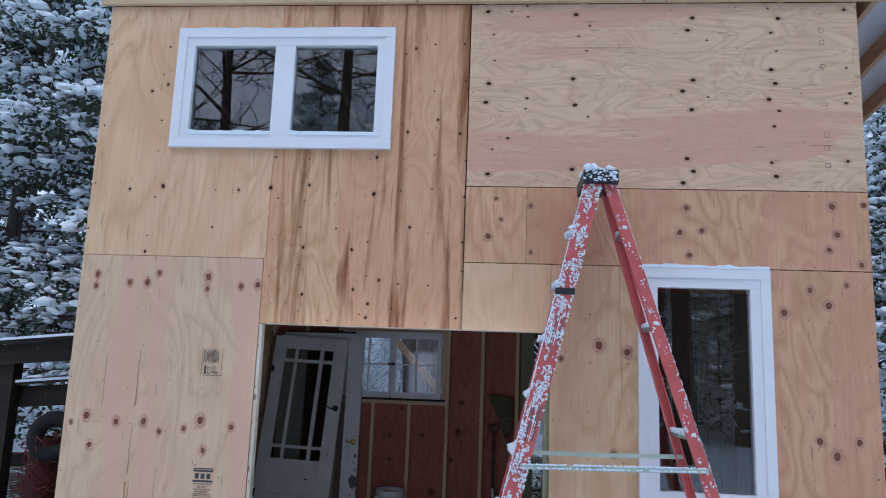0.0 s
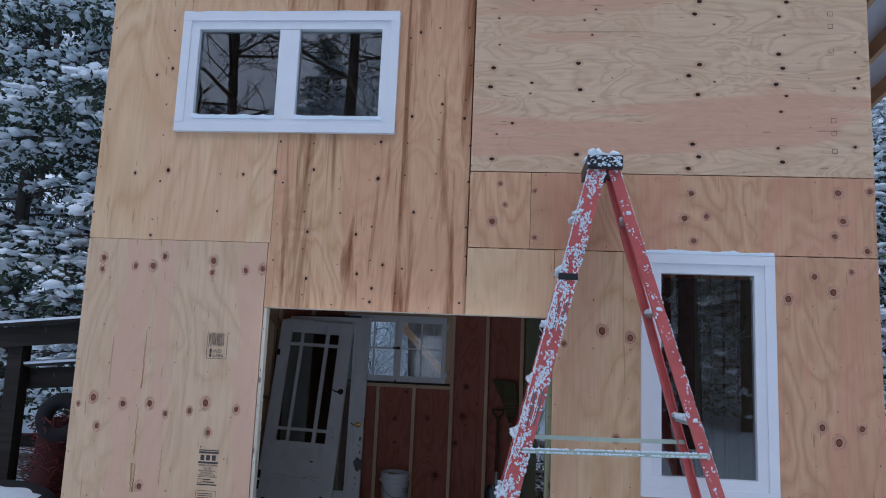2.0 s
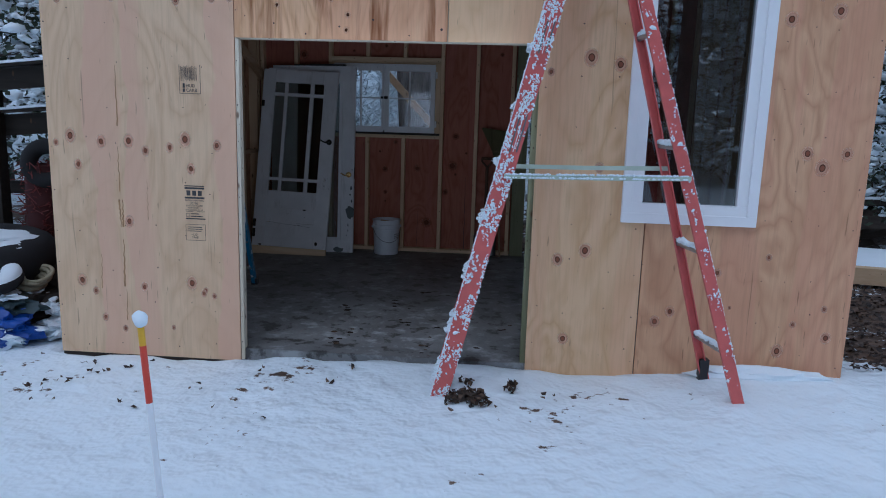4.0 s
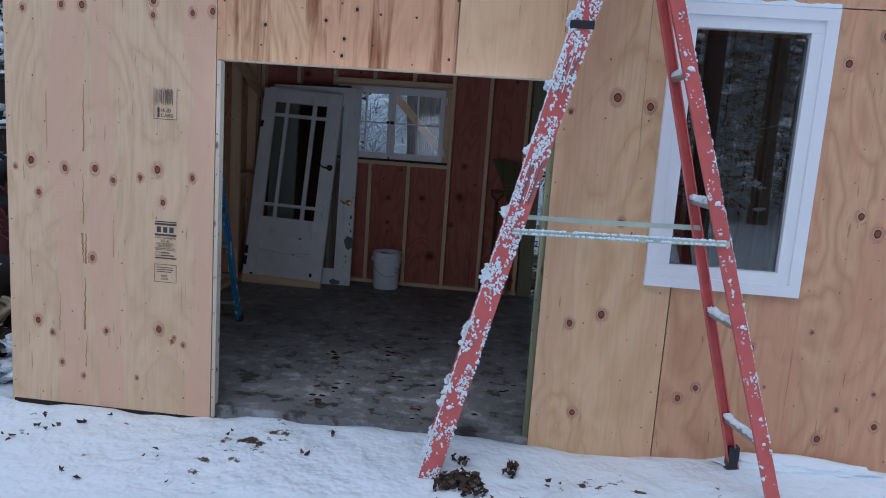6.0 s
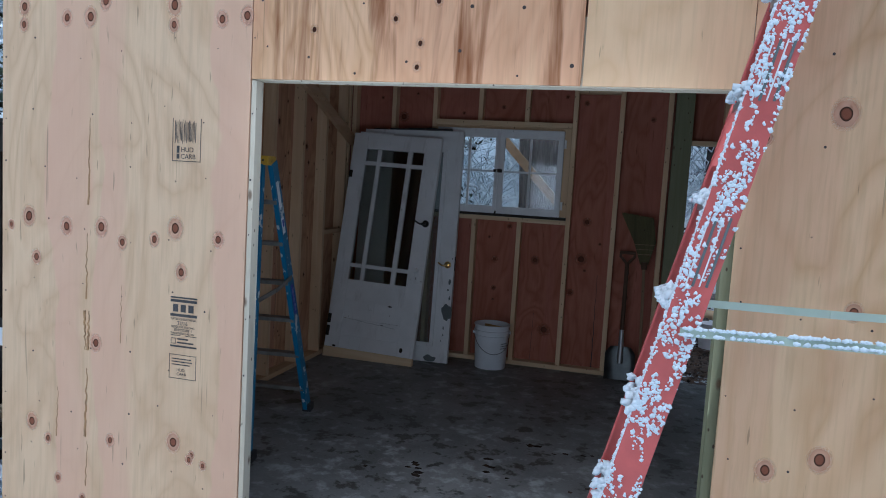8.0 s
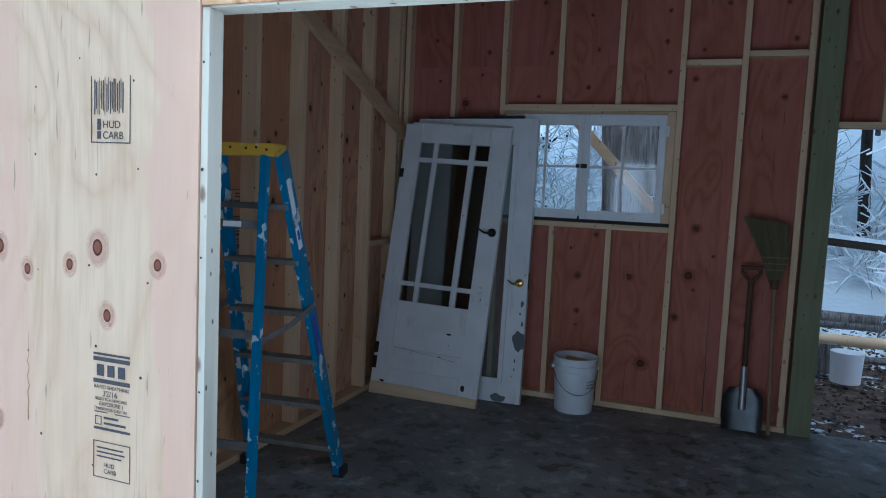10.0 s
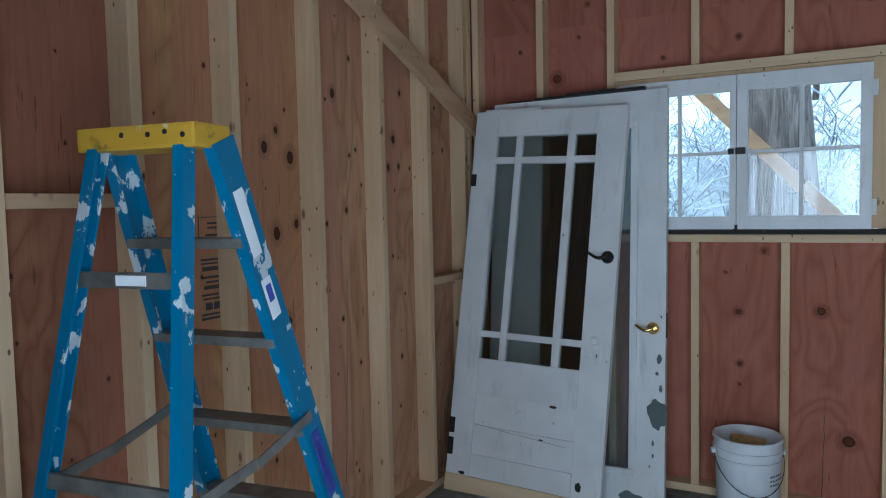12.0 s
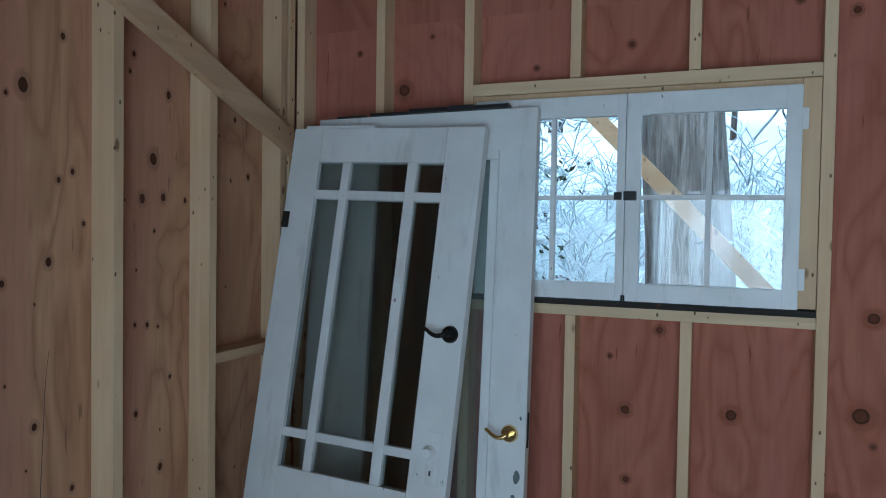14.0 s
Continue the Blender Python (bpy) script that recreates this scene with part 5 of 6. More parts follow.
knots(wall_left, spots, "+x", SHEET + 0.0008, 1.4, KNOT_TAN)


def letters(text, x, z, size, parent, y=-0.0014):
    """Printed words standing on the sheet, x and z at the line's left foot."""
    cu = bpy.data.curves.new("lettering", "FONT")
    cu.body, cu.size, cu.extrude = text, size, 0.0002
    tmp = new("lettering", cu)
    me = bpy.data.meshes.new_from_object(tmp.evaluated_get(bpy.context.evaluated_depsgraph_get()))
    bpy.data.objects.remove(tmp)
    me.transform(pose(x, y, z, 90))
    me.materials.clear()
    me.materials.append(INK)
    ob = new("lettering", me)
    ob.parent = parent
    return ob


def ink(parent, *rects):
    return part("ink_bars", boxes(*[(a, b, -0.0016, -0.0012, c, d) for a, b, c, d in rects]), INK, parent, "black ink bars of a grade stamp")


def ink_box(x0, x1, z0, z1, t=0.0025, top=True):
    r = [(x0, x0 + t, z0, z1), (x1 - t, x1, z0, z1), (x0, x1, z0, z0 + t)]
    return r + ([(x0, x1, z1 - t, z1)] if top else [])


ink(wall_front, *ink_box(0.847, 0.977, 1.622, 1.792, top=False))
bars = []
for i in range(17):
    x = 0.858 + 0.0058 * i
    bars.append((x, x + rnd.uniform(0.0012, 0.0034), 1.69 + rnd.uniform(0, 0.02), 1.79 - rnd.uniform(0.0, 0.02)))
bars += [(0.868, 0.880, 1.655, 1.683), (0.868, 0.880, 1.632, 1.652)]
ink(wall_front, *bars)
letters("HUD", 0.886, 1.660, 0.027, wall_front)
letters("CARB", 0.886, 1.633, 0.027, wall_front)
ink(wall_front, (0.856, 0.98, 1.068, 1.074), (0.856, 0.98, 1.052, 1.063), (0.856, 0.98, 0.993, 1.004), (0.86, 0.905, 0.913, 0.9155), (0.93, 0.98, 0.913, 0.9155), (0.858, 0.982, 0.866, 0.873), *[(0.868 + 0.036 * i, 0.892 + 0.036 * i, 1.012, 1.043) for i in range(3)])
letters("RATED SHEATHING", 0.858, 0.978, 0.0135, wall_front)
letters("32/16", 0.888, 0.958, 0.022, wall_front)
letters("SIZED FOR SPACING", 0.862, 0.946, 0.0118, wall_front)
letters("EXPOSURE 1", 0.876, 0.932, 0.015, wall_front)
letters("THICKNESS 0.451 IN", 0.858, 0.919, 0.0125, wall_front)
ink(wall_front, *[(0.892, 0.892 + w, z, z + 0.006) for w, z in ((0.05, 0.897), (0.075, 0.882))], *ink_box(0.862, 0.884, 0.879, 0.903, 0.002))
ink(wall_front, *ink_box(0.856, 0.982, 0.734, 0.835, 0.0022), *[(0.868, 0.868 + w, z, z + 0.004) for w, z in ((0.09, 0.815), (0.095, 0.803), (0.085, 0.791))])
letters("HUD", 0.892, 0.765, 0.017, wall_front)
letters("CARB", 0.892, 0.748, 0.017, wall_front)
rects = []
for z in (3.98, 3.86, 3.78, 3.62, 3.38, 3.18, 3.10, 2.99):
    rects += ink_box(4.605, 4.635, z, z + 0.03, 0.0022) if z not in (3.98, 3.38) else [(4.605, 4.635, z, z + 0.003), (4.632, 4.635, z, z + 0.016)]
ink(wall_front, *rects)
stamp = bmesh.new()
for x0, n in ((1.985, 5), (2.245, 7), (2.86, 4)):
    for i in range(n):
        box(stamp, x0 + 0.001, x0 + 0.045, -0.0413, -0.0404, TOP + 0.015 + 0.095 * i / n, TOP + 0.015 + 0.095 * i / n + 0.006)
part("ink_bars", stamp, INK, roof, "black ink bars stamped on the fascia board")
bars = []
for y0, y1, z0, z1 in ((1.66, 1.79, 1.468, 1.471), (1.66, 1.663, 1.39, 1.468), (1.787, 1.79, 1.39, 1.468), (1.70, 1.765, 1.445, 1.452), (1.70, 1.765, 1.43, 1.437), (1.69, 1.77, 1.405, 1.412), (1.665, 1.79, 1.322, 1.330), (1.665, 1.78, 1.31, 1.316), (1.67, 1.775, 1.288, 1.302), (1.67, 1.77, 1.262, 1.27), (1.685, 1.765, 1.246, 1.253), (1.675, 1.775, 1.225, 1.238), (1.665, 1.785, 1.203, 1.21), (1.67, 1.78, 1.19, 1.196), (1.68, 1.71, 1.155, 1.18), (1.715, 1.745, 1.155, 1.18), (1.75, 1.78, 1.155, 1.18), (1.66, 1.785, 1.137, 1.144), (1.66, 1.785, 1.122, 1.131)):
    bars.append((SHEET + 0.0006, SHEET + 0.001, y0 + 0.002, y1 + 0.002, z0 + 0.014, z1 + 0.014))
part("ink_bars", boxes(*bars), INK, wall_left, "black ink bars of a grade stamp")

# ---- trees ----
LEAF = plain("dark_cedar_leaves", (0.030, 0.048, 0.028), 0.7, vary=0.5, scale=5.0)


class Tubes:
    """Collects tapered three-sided branches, and snow on top of them, as two meshes."""

    def __init__(self):
        self.v, self.f, self.sv, self.sf = [], [], [], []

    def limb(self, a, b, r0, r1, snow=0.0, n=5):
        a, b = np.array(a, float), np.array(b, float)
        d = b - a
        L = np.linalg.norm(d)
        if L < 1e-5:
            return
        d /= L
        s = np.cross(d, (0, 0, 1.0))
        s = np.array((1.0, 0, 0)) if np.linalg.norm(s) < 0.05 else s / np.linalg.norm(s)
        u = np.cross(s, d)
        k = len(self.v)
        for p, r in ((a, r0), (b, r1)):
            for i in range(n):
                w = 2 * math.pi * i / n
                self.v.append(p + r * (math.cos(w) * s + math.sin(w) * u))
        for i in range(n):
            j = (i + 1) % n
            self.f.append((k + i, k + j, k + n + j, k + n + i))
        if snow > 0 and abs(d[2]) < 0.85:
            k = len(self.sv)
            for p, r in ((a, r0), (b, r1)):
                h = r * 0.6 + snow
                w = r * 0.9 + snow * 0.45
                self.sv += [p - s * w + u * r * 0.35, p - s * w * 0.5 + u * (r * 0.3 + h), p + s * w * 0.5 + u * (r * 0.3 + h), p + s * w + u * r * 0.35]
            self.sf += [(k, k + 1, k + 5, k + 4), (k + 1, k + 2, k + 6, k + 5), (k + 2, k + 3, k + 7, k + 6)]

    def mesh(self, name, v, f, mat, smooth=True):
        me = bpy.data.meshes.new(name)
        me.from_pydata([tuple(p) for p in v], [], f)
        me.materials.append(mat)
        if smooth:
            me.shade_smooth()
        return me

    def build(self, name, label, at, wood, snow_label="snow lying along the branches"):
        ob = tagged(new(name, None), label, "tree")
        ob.matrix_basis = at
        w = new("trunk", self.mesh("trunk", self.v, self.f, wood))
        w.parent = ob
        if self.sf:
            s = new("branch_snow", self.mesh("branch_snow", self.sv, self.sf, SNOW))
            s.parent = ob
            tagged(s, snow_label, kind="stuff")
        return ob


def grow(t, p, d, length, r, depth, rnd, snow, keep=None, droop=0.0):
    """A limb that wanders, then forks."""
    p, d = Vector(p), Vector(d).normalized()
    steps = 4 if depth > 1 else 3
    for i in range(steps):
        q = p + d * length / steps
        if keep is None or keep(q):
            t.limb(p, q, r * (1 - 0.45 * i / steps), r * (1 - 0.45 * (i + 1) / steps), snow, 6 if r > 0.05 else 4 if r > 0.012 else 3)
        p = q
        d = (d + Vector((rnd.gauss(0, 0.16), rnd.gauss(0, 0.16), rnd.gauss(0, 0.10) - droop))).normalized()
        if depth > 0 and (i > 0 or depth < 3):
            for _ in range(rnd.choice((1, 1, 2)) if depth > 1 else rnd.choice((1, 2, 2))):
                side = Vector((rnd.gauss(0, 1), rnd.gauss(0, 1), rnd.gauss(0.15, 0.5))).normalized()
                grow(t, p, d * 0.75 + side * 0.85, length * rnd.uniform(0.45, 0.75), r * rnd.uniform(0.38, 0.55), depth - 1, rnd, snow, keep, droop)


def bare_tree(seed, h, r, snow=0.012, depth=3, first=0.3, lean=(0.02, 0.0)):
    rnd = random.Random(seed)
    t = Tubes()
    p = Vector((0, 0, -0.3))
    n = 12
    for i in range(n):
        q = p + Vector((lean[0] * h / n + rnd.gauss(0, 0.012 * h / 8), lean[1] * h / n + rnd.gauss(0, 0.012 * h / 8), h / n))
        t.limb(p, q, r * (1.12 if i == 0 else 1) * (1 - 0.75 * i / n), r * (1 - 0.75 * (i + 1) / n), 0, 14)
        p = q
        if i / n >= first:
            for _ in range(2):
                a = rnd.uniform(0, 2 * math.pi)
                grow(t, p, (math.cos(a), math.sin(a), rnd.uniform(0.25, 0.9)), h * rnd.uniform(0.14, 0.26), r * (1 - 0.75 * i / n) * 0.36, depth, rnd, snow)
    return t


def conifer(name, x, y, h, spread, seed, base=0.4, keep=None, levels=46, dense=1.0, fine=1):
    """A cedar with drooping, snow-laden sprays."""
    rnd = random.Random(seed)
    t = Tubes()
    t.limb((0, 0, -0.3), (0.05, 0, h), 0.13, 0.015, 0, 10)
    lv, lf, bits = [], [], []
    for i in range(levels):
        z = base + (h - base) * (i / levels) ** 0.95
        reach = spread * (1 - (z - base) / (h - base)) ** 0.7 * rnd.uniform(0.75, 1.1)
        for _ in range(3):
            a = rnd.uniform(0, 2 * math.pi)
            d = Vector((math.cos(a), math.sin(a), rnd.uniform(-0.05, 0.25))).normalized()
            p = Vector((0, 0, z))
            n = 7
            for k in range(n):
                q = p + d * reach / n
                d = (d + Vector((rnd.gauss(0, 0.1), rnd.gauss(0, 0.1), -0.09))).normalized()
                ok = keep is None or keep(Vector((x, y, 0)) + q)
                if ok:
                    t.limb(p, q, 0.022 * (1 - k / (n + 1)), 0.022 * (1 - (k + 1) / (n + 1)), 0, 3)
                if k > 0 and ok:
                    for _ in range(int(17 * dense)):
                        c = q + Vector((rnd.gauss(0, 0.15), rnd.gauss(0, 0.15), rnd.gauss(-0.05, 0.08)))
                        ln, wd = rnd.uniform(0.05, 0.13), rnd.uniform(0.014, 0.032)
                        b = rnd.uniform(0, 2 * math.pi)
                        f = Vector((math.cos(b), math.sin(b), rnd.uniform(-1.3, -0.1))).normalized()
                        s = f.cross(Vector((rnd.gauss(0, 1), rnd.gauss(0, 1), rnd.gauss(0, 1)))).normalized()
                        m0 = len(lv)
                        lv += [c, c + f * ln * 0.5 + s * wd, c + f * ln, c + f * ln * 0.5 - s * wd]
                        lf.append((m0, m0 + 1, m0 + 2, m0 + 3))
                    for _ in range(rnd.choice((3, 4, 5)) * fine):
                        bits.append((q + Vector((rnd.gauss(0, 0.14), rnd.gauss(0, 0.14), rnd.uniform(-0.03, 0.07))), rnd.choice((0.03, 0.045, 0.06, 0.09, 0.12) if fine == 1 else (0.014, 0.02, 0.025, 0.035, 0.05, 0.085)), rnd.uniform(0.35, 0.6)))
                p = q
    ob = t.build(name, "dark evergreen cedar with branches laden with snow", pose(x, y, 0), TWIG)
    me = bpy.data.meshes.new("crown")
    me.from_pydata([tuple(p) for p in lv], [], lf)
    me.materials.append(LEAF)
    c = tagged(new("crown", me), "dark green drooping sprays", kind="stuff")
    c.parent = ob
    s = tagged(new("branch_snow", blob_mesh("branch_snow", bits, SNOW, seed)), "clumps of snow on the sprays", kind="stuff")
    s.parent = ob
    return ob


def clear_of_house(p):
    return not (-0.25 < p.x < 6.0 and -2.5 < p.y < 4.4 and p.z < 4.7) and not (p.x > -0.35 and p.y < 4.3)


conifer("cedar_tree", -2.0, 3.4, 9.5, 2.1, 3, 1.5, clear_of_house, dense=1.15, fine=3)
conifer("cedar_tree", -3.9, 4.6, 10.5, 2.4, 4, 0.8, clear_of_house, dense=1.0, fine=3)
conifer("cedar_tree", -1.6, 7.5, 10.0, 2.2, 5, 0.8, clear_of_house, fine=2)
conifer("cedar_tree", -6.5, 8.5, 12.0, 2.8, 6, 0.5, clear_of_house, dense=0.8)
conifer("cedar_tree", 10.4, 8.6, 8.5, 2.3, 7, 0.4, clear_of_house, dense=0.8)
conifer("cedar_tree", 8.6, 5.9, 6.2, 1.7, 17, 0.5, clear_of_house, dense=0.9)

big = bare_tree(31, 22.0, 0.32, 0.014, 3, 0.45, (-0.055, 0.0))
big.build("big_tree", "large furrowed grey tree trunk with snowy bare limbs", pose(1.62, 6.4, 0.0), BARK)
masters = [bare_tree(41 + i, 7.5 + i, 0.065 + 0.015 * i, 0.022, 3, 0.12, (0.04 * (i - 1), 0.02)) for i in range(3)]
trees = [t.build("bare_tree", "bare tree with snow along its twigs", pose(*p), TWIG) for t, p in zip(masters, ((-1.8, 10.5, 0.9), (3.4, 10.5, 0.9), (5.6, 8.8, 0.5)))]
for ob in trees:
    tagged(ob, group="bare trees in the snow")
rnd = random.Random(77)
for i in range(46):
    x, y = rnd.uniform(-12, 17), rnd.uniform(10.5, 30)
    if abs(x - 2.4) < 0.3 and y < 25:
        rnd.uniform(0, 360)
        continue
    copy_thing(trees[i % 3], pose(x, y, ground_height(x, y), 0, 0, rnd.uniform(0, 360)))
for i in range(20):
    x, y = rnd.uniform(-18, 22), rnd.uniform(-30, -15)
    copy_thing(trees[i % 3], pose(x, y, ground_height(x, y), 0, 0, rnd.uniform(0, 360)))
for x, y in ((-8, -2), (-9, -7), (14, -1), (13, -7), (-11, 3), (15, 4)):
    copy_thing(trees[int(x) % 3], pose(x, y, ground_height(x, y), 0, 0, 40 * x))
for x, y, k, turn in ((-2.9, 9.4, 1.45, 10), (3.9, 11.2, 1.5, 260), (4.8, 9.6, 1.45, 30), (5.6, 11.5, 1.6, 120), (6.6, 10.2, 1.4, 310), (7.9, 11.8, 1.6, 60), (-3.9, 11.5, 1.6, 170)):
    copy_thing(trees[int(turn) % 3], pose(x, y, ground_height(x, y), 0, 0, turn) @ Matrix.Scale(k, 4))
trunk = bare_tree(61, 15.0, 0.24, 0.0, 2, 0.5)
t0 = trunk.build("tall_tree", "tall bare dark tree", pose(2.0, -11.0, 0.2), TWIG)
tagged(t0, group="tall bare trees")
for x, y in ((-1.5, -12.5), (4.4, -13), (0.4, -15), (6.5, -11), (-5, -14), (9, -15), (3.0, -18), (-8, -18), (12, -19), (6, -21), (-2, -22)):
    copy_thing(t0, pose(x, y, ground_height(x, y), 0, 0, 31 * x))
conif = conifer("cedar_tree", -3.0, -16.0, 11.0, 2.6, 9, 0.4, None, 40, 0.7)
for x, y in ((5.5, -21.0), (11.5, -22.5), (-9.5, -22.5), (7.2, -16.4), (9.6, -17.2), (12.4, -16.2), (8.4, -19.5), (15.0, -18.0)):
    copy_thing(conif, pose(x, y, ground_height(x, y), 0, 0, 50 * x))


def brush(name, label, x0, x1, y0, y1, n, seed, rise=0.0):
    """Low snow-laden twigs."""
    rnd = random.Random(seed)
    t = Tubes()
    for _ in range(n):
        x, y = rnd.uniform(x0, x1), rnd.uniform(y0, y1)
        a = rnd.uniform(0, 2 * math.pi)
        grow(t, (x, y, ground_height(x, y) - 0.05), (0.5 * math.cos(a), 0.5 * math.sin(a), 1), rnd.uniform(0.6, 1.5), 0.0042, 2, rnd, 0.016)
    v, f = t.v, t.f
    ob = tagged(new(name, t.mesh(name, v, f, TWIG)), label, "brush", kind="stuff")
    s = tagged(new("brush_snow", t.mesh("brush_snow", t.sv, t.sf, SNOW)), "snow lying on the low twigs", "snow", kind="stuff")
    return ob


brush("brush", "thicket of snow-laden twigs behind the building", -3.0, 8.5, 7.0, 14.0, 190, 8)

# ---- things behind and beside the building ----
bm = bmesh.new()
bar(bm, (2.36, 5.10, 0.92), (0.46, 5.14, 2.92), 0.038, 0.089, (0, 0, 1))
thing("propped_board", "pale board propped aslant behind the window", "board", bm, STUD_X)
bm = bmesh.new()
bar(bm, (0.46, 5.19, -0.05), (0.46, 5.19, 3.0), 0.089, 0.089, (0, 1, 0))
thing("wooden_post", "wooden post that carries the slanting board", "post", bm, STUD)


def log_mesh(length, r, seed):
    bm = bmesh.new()
    rod(bm, (0, 0, 0), (length, 0, 0), r, r * 0.9, 14)
    for v in bm.verts:
        v.co += Vector((0, noise.noise((v.co.x * 3, v.co.y * 9, seed)) * 0.012, noise.noise((v.co.x * 3, v.co.z * 9, seed + 3)) * 0.012))
    return bm


for i, (x, y, z, L, r, yaw) in enumerate(((3.3, 5.9, 0.30, 1.8, 0.05, 4), (3.2, 7.6, 0.28, 2.2, 0.06, -4), (3.4, 7.9, 0.16, 2.0, 0.07, 3), (3.1, 6.2, 0.06, 1.9, 0.04, 12))):
    thing("log", "snow-dusted log lying among brown leaves", "log", log_mesh(L, r, i), BARK if i else STUD_X, pose(x, y, z, 0, 0, yaw), group="logs behind the building", smooth=True)
bm = bmesh.new()
lathe(bm, [(0.0, 0.0), (0.12, 0.0), (0.13, 0.2), (0.135, 0.27), (0.0, 0.275)], 20)
thing("pail", "weathered white pail standing among leaves", "bucket", bm, BUCKET, pose(3.55, 5.55, 0.0), smooth=True)
bm = bmesh.new()
lathe(bm, [(0.0, 0.0), (0.14, 0.0), (0.14, 0.27), (0.0, 0.275)], 20)
thing("log_round", "cut log round standing in leaves", "log", bm, BARK, pose(3.42, 5.95, 0.0), smooth=True)
rail = bmesh.new()
bar(rail, (3.2, 8.6, 1.12), (5.2, 8.2, 0.98), 0.05, 0.10)
thing("fence_rail", "snow-covered fence rail beyond the doorway", "rail", rail, DARK_WOOD)
rail = bmesh.new()
bar(rail, (3.2, 8.6, 1.19), (5.2, 8.2, 1.05), 0.06, 0.05)
thing("rail_snow", "snow on the fence rail", "snow", rail, SNOW)
for x, y in ((3.15, 8.61), (5.1, 8.22)):
    thing("fence_post", "dark wooden fence post in the snow", "post", boxes((x - 0.05, x + 0.05, y + 0.03, y + 0.13, -0.1, 1.2), bevel=0.006), DARK_WOOD, group="fence posts")

# leaves scattered over the snow and behind the doorway
rnd = random.Random(9)
lv, lf = [], []


def litter(x0, x1, y0, y1, n, clump=None, level=None):
    for _ in range(n):
        x, y = rnd.uniform(x0, x1), rnd.uniform(y0, y1)
        if clump and noise.noise((x * clump, y * clump, 9)) < 0.22:
            continue
        z = (ground_height(x, y) if level is None else level) + rnd.uniform(0.004, 0.03) * (1 if level is None else 0.3)
        a, s = rnd.uniform(0, 6.28), rnd.uniform(0.009, 0.026) * (1.5 if y > 0 else 1)
        k = len(lv)
        for j in range(5):
            w = a + 2 * math.pi * j / 5
            q = s * rnd.uniform(0.5, 1.15)
            lv.append((x + q * math.cos(w), y + q * math.sin(w) * 0.7, z + rnd.uniform(-0.012, 0.018) * (1 if level is None else 0.15)))
        lf.append(tuple(range(k, k + 5)))


litter(2.6, 5.4, 3.85, 8.6, 2600)
litter(4.9, 7.5, 0.2, 4.0, 2600)
litter(-0.9, 1.2, -0.8, -0.05, 190, 4.5)
litter(1.3, 2.9, 0.05, 1.7, 300, 3.2, FLOOR)
litter(2.50, 2.92, -0.66, -0.30, 520, 5.0)
litter(2.54, 2.72, -0.62, -0.50, 160)
litter(1.3, 3.2, -0.9, -0.1, 110, 6.0)
me = bpy.data.meshes.new("leaf_litter")
me.from_pydata(lv, [], lf)
LITTER = Nodes("dead_brown_leaves")
me.materials.append(LITTER.set(Base_Color=LITTER.ramp(LITTER.n("NewGeometry", out=8), (0.0, (0.016, 0.010, 0.008)), (0.6, (0.045, 0.028, 0.018)), (1.0, (0.13, 0.08, 0.05))), Roughness=0.8))
tagged(new("leaf_litter", me), "dead brown leaves scattered on the snow", "leaves", kind="stuff")

# lean-to with tyres and clutter beside the left wall
lean = thing("lean_to", "dark weathered lean-to with snow on its roof boards", "shed")
for x, y in ((-1.12, 0.98), (-1.16, 2.2)):
    part("post", boxes((x - 0.06, x + 0.06, y, y + 0.11, -0.2, 1.72), bevel=0.006), DARK_WOOD, lean)
for x0, z0, x1, z1, y, h in ((-1.27, 1.68, -0.03, 1.80, 0.94, 0.15), (-1.22, 1.36, -0.03, 1.46, 1.12, 0.16), (-1.25, 0.88, -0.03, 0.90, 1.22, 0.10)):
    bm = bmesh.new()
    bar(bm, (x0, y, z0), (x1, y, z1), 0.045, h)
    part("board", bm, DARK_WOOD, lean)


def tilted(x0, y0, y1, z, lo, hi):
    """A thin slab that rises towards the wall and the back, from lo to hi above its own plane."""
    bm = bmesh.new()
    vs = [bm.verts.new((x, y, z + (x + 0.05) * 0.10 + dz + 0.05 * (y - y0))) for dz in (lo, hi) for x, y in ((x0, y0), (-0.03, y0), (-0.03, y1), (x0, y1))]
    for f in ((0, 3, 2, 1), (4, 5, 6, 7), (0, 1, 5, 4), (1, 2, 6, 5), (2, 3, 7, 6), (3, 0, 4, 7)):
        bm.faces.new([vs[k] for k in f])
    return bm


for x0, y0, y1, z in ((-1.29, 0.85, 2.3, 1.885), (-1.24, 1.02, 2.2, 1.565)):
    part("roof_board", tilted(x0, y0, y1, z, 0.0, 0.02), DARK_WOOD, lean)
    thing("shed_snow", "snow lying on the lean-to roof", "snow", tilted(x0 + 0.02, y0 - 0.01, y1, z, 0.021, 0.04), SNOW, group="snow on the lean-to")
# dark sheet added so the space under the lean-to reads as shade
part("back_board", boxes((-1.3, -0.03, 2.25, 2.29, -0.2, 1.5)), DARK_WOOD, lean)


def ring(R, r, squash=1.0, n=40, m=14):
    bm = bmesh.new()
    rows = [[bm.verts.new(((R + r * math.cos(b)) * math.cos(a), (R + r * math.cos(b)) * math.sin(a), squash * r * math.sin(b))) for b in [2 * math.pi * j / m for j in range(m)]] for a in [2 * math.pi * i / n for i in range(n)]]
    for i in range(n):
        for j in range(m):
            bm.faces.new((rows[i][j], rows[(i + 1) % n][j], rows[(i + 1) % n][(j + 1) % m], rows[i][(j + 1) % m]))
    return bm


